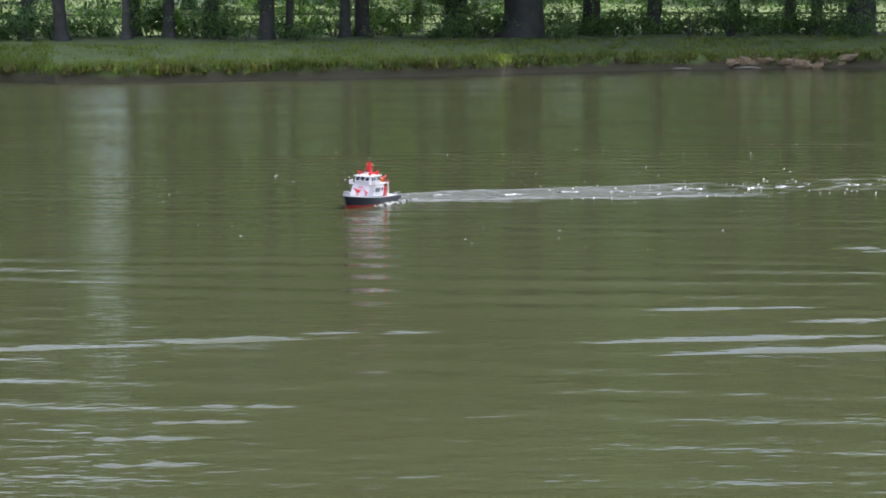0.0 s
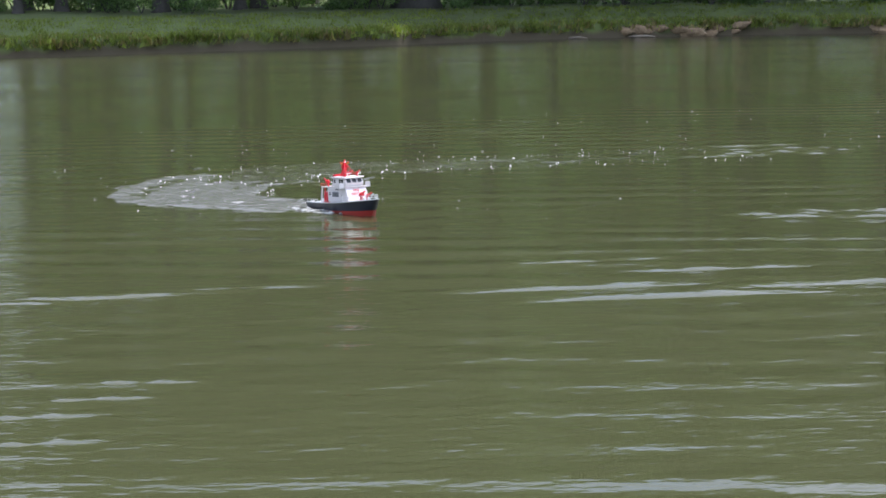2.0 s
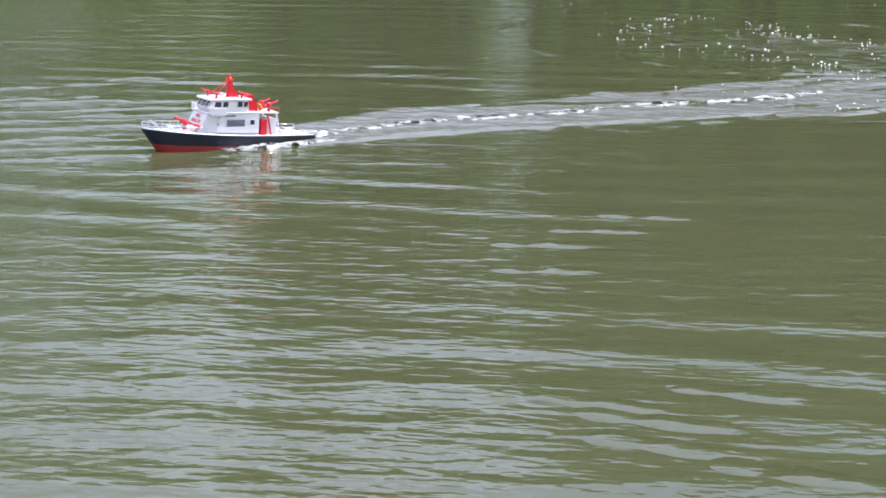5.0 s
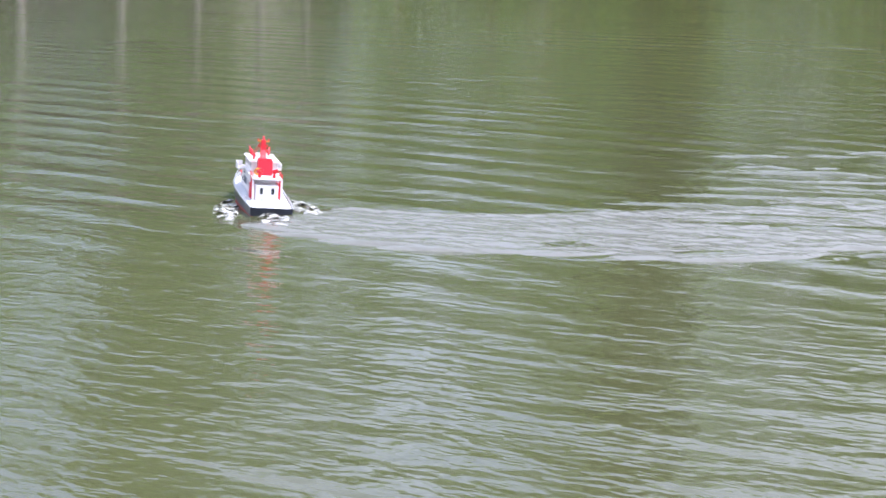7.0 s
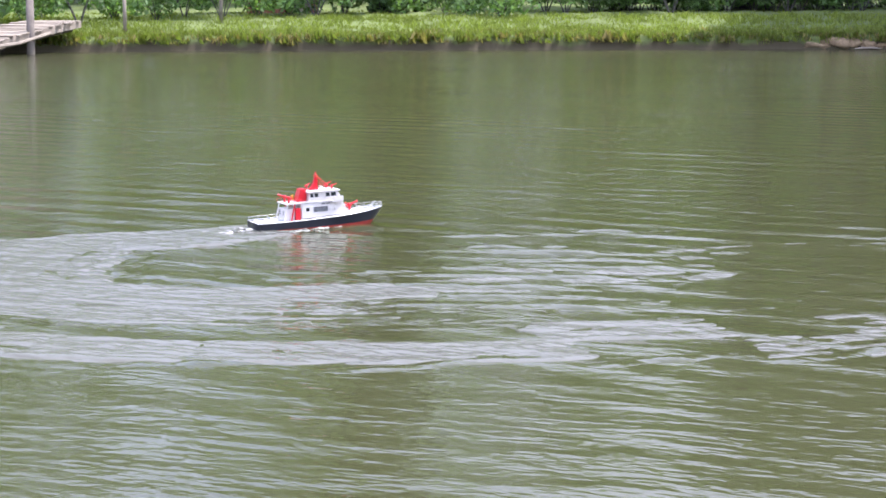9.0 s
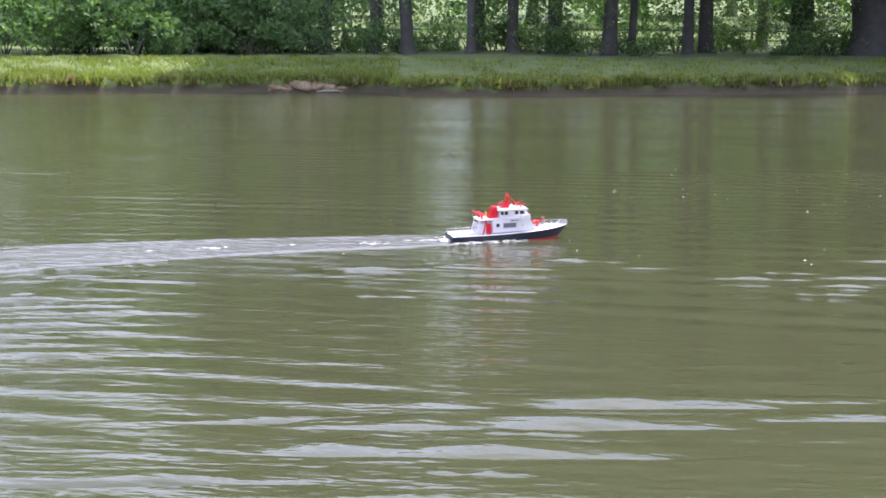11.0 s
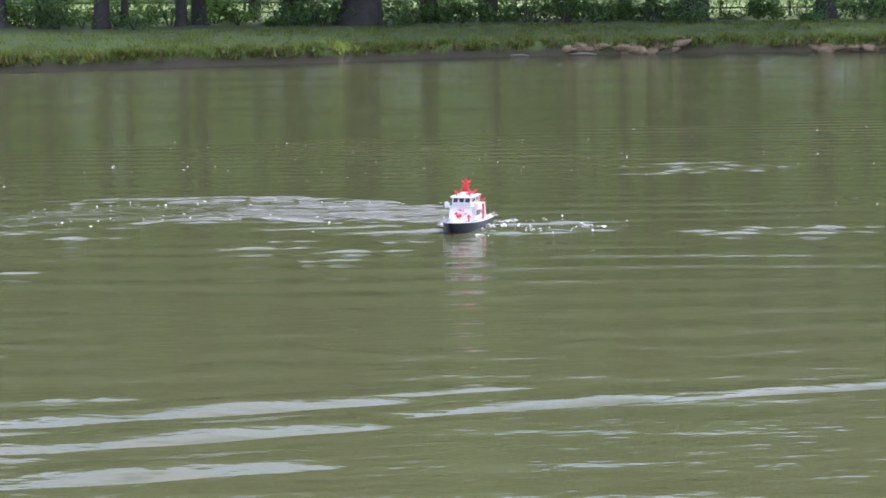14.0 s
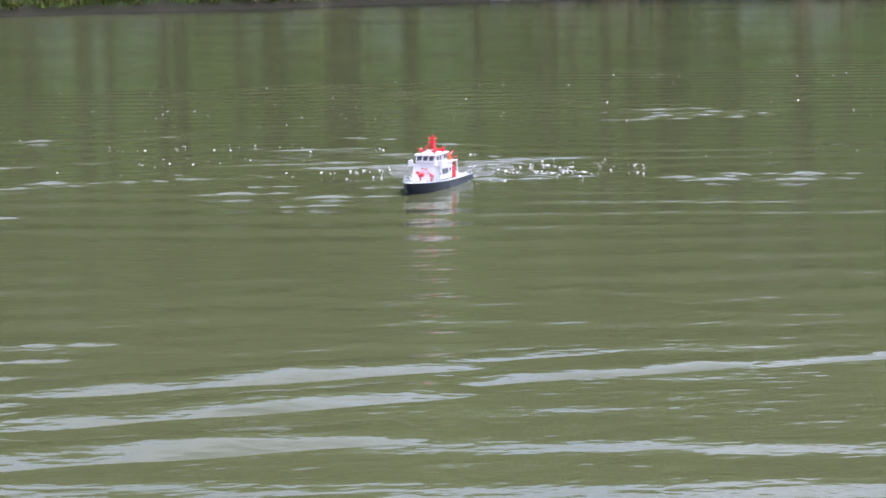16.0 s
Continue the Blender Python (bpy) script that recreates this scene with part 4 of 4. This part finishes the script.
# ---- wash of the boat: rigid pieces of broken water ----
def chop_mesh(name, seed, length, width, tall, mat, nx=20, ny=14):
    """A ragged patch of choppy water whose rim dips under the surface."""
    v, f = [], []
    for i in range(nx + 1):
        for j in range(ny + 1):
            u, w = 2 * i / nx - 1, 2 * j / ny - 1
            edge = 1 - max(u * u, 0) ** 1.0 - w * w * (1 - 0.3 * u * u)
            edge += 0.35 * noise.noise((u * 2.2, w * 2.2, seed))
            x, y = u * length / 2, w * width / 2
            z = tall * min(0.5, edge) + tall * 0.8 * noise.noise((x * 4, y * 12, seed)) * max(0.0, min(1, edge * 2)) + tall * 0.5 * noise.noise((x * 11, y * 28, seed + 4)) * max(0.0, min(1, edge * 2))
            v.append((x, y, z if edge > 0 else -0.012 + 0.02 * max(-1, edge)))
    for i in range(nx):
        for j in range(ny):
            a = i * (ny + 1) + j
            f.append((a, a + ny + 1, a + ny + 2, a + 1))
    me = bpy.data.meshes.new(name)
    me.from_pydata(v, [], f)
    me.materials.append(mat)
    me.polygons.foreach_set("use_smooth", [True] * len(me.polygons))
    return me


CREST = [chop_mesh("crest", 23 + i, 0.62, 0.20, 0.026, M_foam, 22, 10) for i in range(4)]


def swell_mesh(seed, length, width, tall):
    v, f = [], []
    nx, ny = 40, 8
    for i in range(nx + 1):
        for j in range(ny + 1):
            u, w = 2 * i / nx - 1, 2 * j / ny - 1
            e = (1 - u * u) * (0.75 + 0.6 * noise.noise((u * 2.5, 0, seed)))
            x = u * length / 2
            y = w * width / 2 + 0.05 * noise.noise((u * 1.6, 5, seed)) + 0.006 * noise.noise((u * 12, 2, seed))
            v.append((x, y, tall * e * (1 - w * w) - 0.004))
    for i in range(nx):
        for j in range(ny):
            a = i * (ny + 1) + j
            f.append((a, a + ny + 1, a + ny + 2, a + 1))
    me = bpy.data.meshes.new("swell")
    me.from_pydata(v, [], f)
    me.materials.append(M_water)
    me.polygons.foreach_set("use_smooth", [True] * len(me.polygons))
    return me


SWELLS = [swell_mesh(50 + i, (2.4, 1.7, 1.1, 0.7, 2.5)[i], (0.30, 0.25, 0.26, 0.19, 0.46)[i], (0.026, 0.022, 0.023, 0.017, 0.038)[i]) for i in range(5)]


wash_rows = []
wrng = random.Random(8)


def drop_patch(mesh, label, name, x, y, turn, t_up, life, scale=1.0, top=0.0, drift=(0.0, 0.0)):
    ob = tagged(new(name, mesh), label, "wake", "wake of the boat")
    up, down = pose(x, y, top, 0, 0, turn) @ Matrix.Scale(scale, 4), pose(x, y, -0.16, 0, 0, turn)
    ob.scale = (scale,) * 3
    run = max(0.3, min(life, 15.9 - t_up))
    moved = Matrix.Translation((drift[0] * run, drift[1] * run, 0))
    rows = [(0.0, down)] if t_up > 0 else [(0.0, up)]
    if t_up > 0.1:
        rows += [(t_up, down), (t_up + 0.15, up)]
    end = t_up + life
    if end < 15.0:
        rows += [(end, moved @ up), (end + 1.6, moved @ down)]
        rows.append((16.0, moved @ down))
    else:
        rows.append((16.0, moved @ up))
    wash_rows.append((ob, rows))


# the course of the boat as a smooth line, with the stretch before the clip begins
LINE = [(-4.2, 7.6, 21.45), (-2.8, 4.8, 20.85), (-1.4, 1.88, 20.2), (-0.3, -0.45, 19.65)] + [(c[0], c[1], c[2]) for c in COURSE]


def on_line(t):
    """A point of the course at a time, on a smooth curve through its rows."""
    k = max(1, min(len(LINE) - 3, next((i for i in range(len(LINE) - 1) if t < LINE[i + 1][0]), len(LINE) - 2)))
    p0, p1, p2, p3 = (np.array(LINE[i]) for i in (k - 1, k, k + 1, k + 2))
    h = p2[0] - p1[0]
    u = (t - p1[0]) / h
    m1, m2 = (p2 - p0) / (p2[0] - p0[0]) * h, (p3 - p1) / (p3[0] - p1[0]) * h
    q = (2 * u ** 3 - 3 * u * u + 1) * p1 + (u ** 3 - 2 * u * u + u) * m1 + (3 * u * u - 2 * u ** 3) * p2 + (u ** 3 - u * u) * m2
    return Vector((q[1], q[2], 0))


def band_piece(name, p, q, np_, nq, inner, outer, crest, chop, mat, seed):
    """A short length of the trail from p to q, between two distances along the cross ways np_ and nq, with a crest at its outer rim."""
    mid = (p + q) / 2
    v, f = [], []
    nx, ny = 14, 22
    for i in range(nx + 1):
        u = -1.0 + 3.0 * i / nx
        close = min(1.0, 3.0 * min(i, nx - i) / nx)
        base, way = p.lerp(q, u), np_.lerp(nq, u)
        for j in range(ny + 1):
            w = j / ny
            at = base + way * (inner + (outer - inner) * w)
            rag = 0.05 * noise.noise((at.x * 2.3, at.y * 2.3, 7)) + 0.02 * noise.noise((at.x * 9, at.y * 9, 3))
            at = at + way * rag * w
            rim = max(0.0, 1 - ((w - 0.86) / 0.12) ** 2)
            ends = min(1.0, 9 * min(w, 1 - w))
            long_ = (at - mid).dot(way)
            ripple = noise.noise((at.x * 2.5, at.y * 2.5, 1)) * 0.35 + noise.noise((long_ * 11 + seed * 0.07, at.x * 2.2, at.y * 2.2)) + 0.5 * noise.noise((at.x * 14, at.y * 14, 5))
            z = 0.007 + chop * ripple + crest * rim
            ends *= close
            v.append((at.x - mid.x, at.y - mid.y, z * ends - 0.016 * (1 - ends)))
    for i in range(nx):
        for j in range(ny):
            k = i * (ny + 1) + j
            f.append((k, k + ny + 1, k + ny + 2, k + 1))
    ob = mesh_object(name, v, f, mat, wake)
    return ob, mid


def rise(ob, mid, t_up, hold, sink, drift, top=0.0):
    """Keys for a piece that comes up, drifts and sinks again."""
    def at(t, z):
        return Matrix.Translation(mid + drift * max(0.0, min(t, t_up + hold + sink) - t_up) + Vector((0, 0, z)))
    marks = [(t_up, -0.06), (t_up + 0.12, top), (t_up + hold, top - 0.005), (t_up + hold + sink, top - 0.055)]
    rows = []
    for (ta, za), (tb, zb) in zip([(-9.0, -0.06)] + marks, marks + [(30.0, top - 0.055)]):
        if ta <= 0.0 < tb:
            rows.append((0.0, at(0.0, za + (zb - za) * (0.0 - ta) / (tb - ta))))
        if 0.03 < tb < 15.97:
            rows.append((tb, at(tb, zb)))
        if ta < 16.0 <= tb:
            rows.append((16.0, at(16.0, za + (zb - za) * (16.0 - ta) / (tb - ta))))
    wash_rows.append((ob, rows))


def add_bubble(bv, bf, x, y, r):
    """A low foam dome on the water."""
    n0 = len(bv)
    for a in range(6):
        bv.append((x + r * 1.5 * math.cos(a * 1.0472), y + r * 1.5 * math.sin(a * 1.0472), -0.002))
    for a in range(6):
        bv.append((x + r * math.cos(a * 1.0472), y + r * math.sin(a * 1.0472), r * 0.35))
    bv.append((x, y, r * 0.5))
    for a in range(6):
        q = (a + 1) % 6
        bf += [(n0 + a, n0 + q, n0 + 6 + q, n0 + 6 + a), (n0 + 6 + a, n0 + 6 + q, n0 + 12)]


wake = empty("boat_wake", "grey churned wake trailing behind the model boat", "wake")
t, k = -3.9, 0
while t < 14.6:
    v = (on_line(t + 0.1) - on_line(t - 0.1)).length / 0.2
    step = max(0.1, min(0.3, 0.32 / max(v, 0.2)))
    p, q = on_line(t), on_line(t + step)
    ways = []
    for at in (t, t + step):
        d = (on_line(at + 0.08) - on_line(at - 0.08)).normalized()
        ways.append(Vector((-d.y, d.x, 0)))
    lag = min(1.2, 0.62 / max(v, 0.1))
    power = min(1.0, v / 2.0)
    if v > 0.55:
        bend = ways[0].cross(ways[1]).z / step   # positive: turning to the left
        for side in (1, -1):
            out = -side * bend > 0.15   # outer side of a turn
            pace = (0.40 if out else 0.24) * power
            ob, mid = band_piece("trail_wash", p, q, ways[0] * side, ways[1] * side, -0.34, 0.42 * (0.5 + 0.5 * power), 0.007 * power, 0.0075, M_wash, k)
            rise(ob, mid, t + lag - 0.1 + step / 2, 3.9 if 4.3 < t < 7.6 else 1.5 if t < 1.8 else 2.1, 2.0, (ways[0] + ways[1]) * side * 0.5 * pace)
        ob, mid = band_piece("trail_core", p, q, ways[0], ways[1], -0.45, 0.45, 0.0, 0.010, M_wash, k)
        rise(ob, mid, t + lag + 0.25, 2.6 if 5.0 < t < 7.6 else 1.2 if t < 1.8 else 1.6, 2.2, Vector((0, 0, 0)))
        ob, mid = band_piece("ruffled_wake", p, q, ways[0], ways[1], -0.8, 0.8, 0.0, 0.010, M_ruffle, k)
        rise(ob, mid, t + lag + 0.5, 3.2, 2.5, Vector((0, 0, 0)), -0.004)
        fresh = 2.2 < t < 5.4
        if (k % 2 == 0 or fresh) and power > 0.7 and not 5.6 < t < 8.6:
            x, y = p.x, p.y
            h = math.degrees(math.atan2(q.y - p.y, q.x - p.x))
            stray = 0.03 if fresh else 0.1
            drop_patch(CREST[k % 4], "white foam streak in the boat's trail", "foam_crest", x + wrng.uniform(-stray, stray), y + wrng.uniform(-stray, stray), h + wrng.uniform(-8, 8), max(0.0, t + lag - 0.1), max(0.1, (0.8 if t > 5 else 1.2) + min(0.0, t + lag)), 0.85 if fresh else 0.6, 0.003)
        if (t < 3.6 or t > 11.0) and power > 0.3:
            bv, bf = [], []
            for side in (1, -1):
                for _ in range(wrng.randint(2, 5) if t < 0 or t > 11 else wrng.randint(4, 10)):
                    at = p.lerp(q, wrng.random()) + ways[0] * side * wrng.gauss(0.6, 0.2)
                    add_bubble(bv, bf, at.x - p.x, at.y - p.y, 0.0025 + 0.005 * wrng.random() ** 2)
            ob = tagged(mesh_object("trail_bubbles", bv, bf, M_bubble, wake), kind="stuff")
            rise(ob, p, t + lag + 0.7, 3.6, 1.5, Vector((0, 0, 0)), 0.006)
        if k % 3 == 0 and t > 0 and power > 0.5:
            for side in (1, -1):
                w = ways[0] * side
                h = math.degrees(math.atan2(q.y - p.y, q.x - p.x))
                drop_patch(SWELLS[1 + k % 2], "smooth wave spreading from the boat's trail", "side_swell", p.x + w.x * 0.75, p.y + w.y * 0.75, h + side * 10, t + 0.8, 3.4, 0.85, 0.0, (w.x * 0.32, w.y * 0.32))
    t += step
    k += 1

# lively splashes beside the boat where it slows down
for i in range(20):
    x, y = 1.9 + wrng.uniform(-0.35, 0.75), 15.75 + wrng.uniform(-0.6, 0.6)
    drop_patch(CREST[i % 4], "small foam splash beside the boat", "splash", x, y, wrng.uniform(-30, 30), 13.2 + i * 0.08, 3.0, wrng.uniform(0.12, 0.27), 0.003)

for i in range(9):
    bv, bf = [], []
    cx, cy = 1.95 + 0.09 * i, 15.55 + 0.05 * i
    for _ in range(9):
        a = wrng.uniform(0, 6.283)
        d = 0.16 + 0.04 * i + wrng.gauss(0, 0.06)
        add_bubble(bv, bf, d * math.cos(a), d * 1.4 * math.sin(a), 0.002 + 0.005 * wrng.random() ** 2)
    ob = tagged(mesh_object("splash_drops", bv, bf, M_bubble, wake), kind="stuff")
    rise(ob, Vector((cx, cy, 0)), 13.0 + 0.15 * i, 4.0, 1.0, Vector((0.03, 0.0, 0)), 0.008)

# foam that travels with the boat: bow wave and churned water at the stern
attend = empty("bow_wave", "white bow wave and stern splash round the hull", "wake", "wake of the boat")
for s in (1, -1):
    for x, y, turn, sc in ((0.0, 0.185, 14, 0.6), (-0.2, 0.23, 10, 0.9), (-0.42, 0.25, 8, 0.75)):
        ob = new("side_wave", CREST[0 if s > 0 else 1])
        ob.parent = attend
        ob.matrix_basis = pose(x, s * y, 0.0, 0, 0, -s * turn) @ Matrix.Scale(sc, 4)
ob = new("stern_churn", CREST[2])
ob.parent = attend
ob.matrix_basis = pose(-0.74, 0, 0.008, 0, 0, 0) @ Matrix.Scale(0.9, 4)

# floating bubbles
brng = np.random.default_rng(4)
bv, bf = [], []
for _ in range(230):
    x, y = brng.uniform(-4, 9), 0
    y = brng.choice((20.5, 22.5, 16.3, 26.0)) + brng.normal() * 0.7 + 0.08 * x
    add_bubble(bv, bf, x, y, 0.0025 + 0.0045 * brng.random() ** 2)
tagged(mesh_object("bubbles", bv, bf, M_bubble), "small white foam bubbles drifting on the water", "foam", kind="stuff")


swell_rows = []


def swell(kind, x, y, turn, drift=(0.0, 0.0), up_at=0.0):
    ob = tagged(new("swell", SWELLS[kind]), "long low swell mirroring the pale sky", "wave", "swells on the pond")
    a = Vector((x, y, 0))
    d = Vector((drift[0], drift[1], 0))
    deep = Vector((0, 0, -0.08))
    before = [(0.0, Matrix.Translation(a + deep) @ pose(0, 0, 0, 0, 0, turn)), (up_at - 0.7, Matrix.Translation(a + deep + d * (up_at - 0.7)) @ pose(0, 0, 0, 0, 0, turn))] if up_at else []
    swell_rows.append((ob, before + [(up_at, Matrix.Translation(a + d * up_at) @ pose(0, 0, 0, 0, 0, turn)), (16.0, Matrix.Translation(a + d * 16) @ pose(0, 0, 0, 0, 0, turn))]))


# x, y, kind, turn: swells that run away from the eye across the middle of the pond
for x, y, kind, turn in ((1.81, 12.1, 1, 3), (1.64, 10.95, 0, 5), (2.1, 10.55, 0, 4), (2.6, 11.6, 1, 3), (3.2, 10.9, 0, 6),
                         (-1.35, 11.0, 0, 8), (-2.2, 10.8, 1, 6), (-0.6, 11.2, 1, 7)):
    swell(kind, x, y, turn, (-0.08, 0.36))
# swells that run towards the near bank
for x, y, kind, turn in ((-3.12, 12.3, 4, 10), (-3.25, 11.75, 4, 11), (-3.5, 11.1, 4, 8), (-2.1, 12.5, 1, 12), (-1.4, 12.2, 0, 10), (0.0, 12.4, 0, 9), (-4.4, 11.6, 1, 14), (-3.4, 10.2, 1, 10), (1.5, 12.9, 1, 9), (-4.9, 10.2, 0, 14)):
    swell(kind, x, y, turn, (0.19, -0.25), 10.6)
# patches that stay
for x, y, kind, turn in ((4.3, 20.6, 2, 0), (4.9, 20.8, 2, 2), (4.5, 21.05, 2, 0), (5.1, 21.2, 2, 3), (4.2, 21.2, 3, 0), (5.5, 20.9, 3, 2), (3.7, 15.0, 2, 2), (4.5, 15.25, 2, 0), (4.45, 20.8, 2, 0), (4.0, 21.3, 3, 0), (5.2, 20.5, 2, 4), (3.44, 15.2, 2, 3), (4.3, 14.9, 2, 0), (5.5, 17.5, 3, 2),
                         (-5.9, 13.3, 1, 30), (-5.2, 13.9, 2, 30), (-5.6, 12.7, 2, 32), (-1.1, 8.75, 3, 2), (-1.3, 8.4, 3, 3), (-0.9, 9.1, 3, 0), (-1.2, 7.9, 3, 4), (-0.5, 5.6, 3, -14), (-0.1, 5.4, 3, -16), (-0.75, 6.0, 3, -12), (-0.3, 6.2, 3, -14), (-0.55, 5.85, 3, -13),
                         (4.1, 20.4, 1, 2), (4.9, 21.0, 1, 0), (4.6, 21.6, 1, 3), (3.9, 15.3, 2, 0), (1.9, 24.5, 2, 3)):
    swell(kind, x, y, turn)
# patches that come up late
for x, y, kind, turn in ((-0.14, 14.7, 2, 4), (0.1, 15.1, 3, 0), (2.3, 15.4, 2, 0), (0.6, 14.4, 2, 3), (0.35, 13.9, 3, 4), (1.0, 14.9, 3, 0), (1.9, 15.3, 2, 2), (2.6, 15.5, 3, 3), (-1.6, 15.6, 2, 2), (-2.6, 15.2, 3, 0), (-1.9, 13.6, 3, 2), (-2.7, 13.2, 3, 4)):
    drop_patch(SWELLS[kind], "low wave mirroring the pale sky", "swell", x, y, turn, 10.2, 9.0)
# a train of parallel waves off the bow
for k in range(9):
    swell(k % 2, -5.35 + 0.05 * k + 0.3 * (k % 3), 12.5 - 0.27 * k, 16)


# ---- a swallow crossing low over the water ----
def build_bird():
    root = empty("swallow", "small dark swallow with pale belly flying over the water", "bird")
    bm = bmesh.new()
    add_tube(bm, [(0.085, 0, 0), (0.07, 0, 0.004), (0.04, 0, 0.002), (0.0, 0, 0), (-0.05, 0, 0), (-0.08, 0, 0)], [0.003, 0.012, 0.017, 0.019, 0.011, 0.004], 9)
    part("body", bm, material("dark_feathers", (0.03, 0.032, 0.045), 0.5), root, "", True)
    bm = bmesh.new()
    bmesh.ops.create_icosphere(bm, subdivisions=2, radius=1, matrix=Matrix.Translation((0.01, 0, -0.008)) @ Matrix.Diagonal((0.05, 0.014, 0.013, 1)))
    part("belly", bm, material("pale_feathers", (0.75, 0.73, 0.68), 0.6), root, "pale belly", True)
    for s in (1, -1):
        bm = bmesh.new()
        out = [(0.045, 0.012), (0.052, 0.06), (0.03, 0.11), (-0.03, 0.175), (-0.005, 0.10), (-0.01, 0.05), (-0.02, 0.012)]
        a = [bm.verts.new((x, s * y, 0.004 + 0.02 * y)) for x, y in out]
        b = [bm.verts.new((x, s * y, 0.001 + 0.02 * y)) for x, y in out]
        bm.faces.new(a), bm.faces.new(b[::-1])
        for i in range(len(out)):
            j = (i + 1) % len(out)
            bm.faces.new((a[i], b[i], b[j], a[j]))
        w = part("wing", bm, material("wing_feathers", (0.45, 0.45, 0.44), 0.6), root, "long pointed wing")
        WINGS.append((w, s))
        bm = bmesh.new()
        add_box(bm, (-0.14, s * 0.004 - 0.003, -0.001), (-0.07, s * 0.004 + 0.004, 0.001))
        ob = part("tail_fork", bm, material("tail_feathers", (0.04, 0.04, 0.05), 0.6), root)
        ob.matrix_basis = pose(0, 0, 0, 0, 0, -s * 6)
    return root


WINGS = []
bird = build_bird()
FLIGHT = [
    (0.0, -26.00, -3.00, 1.60, 8, 0),
    (10.0, -12.00, -1.00, 1.40, 16, 0),
    (12.0, -4.20, 3.20, 0.70, 37, 0),
    (12.4, -1.67, 6.67, 0.54, 59, 0),
    (12.5, -1.40, 7.78, 0.61, 65, 50),
    (12.6, -0.34, 9.53, 0.73, 57, 0),
    (12.8, 1.84, 12.84, 0.95, 58, -40),
    (12.9, 2.71, 14.32, 0.99, 63, 0),
    (13.0, 3.37, 15.83, 1.15, 63, 0),
    (13.1, 4.22, 17.28, 1.35, 60, 50),
    (13.2, 5.03, 18.72, 1.22, 61, 0),
    (13.3, 5.82, 20.16, 1.13, 59, 0),
    (13.4, 6.75, 21.56, 1.17, 73, 0),
    (14.0, 9.50, 32.00, 2.20, 67, 0),
    (16.0, 24.00, 62.00, 5.00, 64, 0),
]


def motions():
    walk(boat, [(t, pose(x, y, -0.058 if t > 13.6 else -0.036, heel, -trim, h)) for t, x, y, h, heel, trim in COURSE])
    walk(attend, [(t, pose(x, y, -0.02 if t > 14.2 else -0.010 if 7 < t < 11.2 else 0.0, 0, 0, h)) for t, x, y, h, heel, trim in COURSE])
    for ob, rows in wash_rows:
        keep = ob.scale.copy()
        walk(ob, rows)
        ob.scale = keep
    for ob, rows in swell_rows:
        walk(ob, rows)
    walk(bird, [(t, pose(x, y, z, roll, -6, h)) for t, x, y, z, h, roll in FLIGHT])
    for w, s in WINGS:
        beat = [(0.0, 10), (12.3, 10), (12.4, 40), (12.5, 55), (12.6, 5), (12.7, -25), (12.8, 60), (12.9, -12), (13.0, -8), (13.1, 55), (13.2, -20), (13.3, 10), (13.4, 40), (13.6, 10), (16.0, 10)]
        walk(w, [(t, pose(0, 0, 0, s * a, 0, 0)) for t, a in beat])


motions()
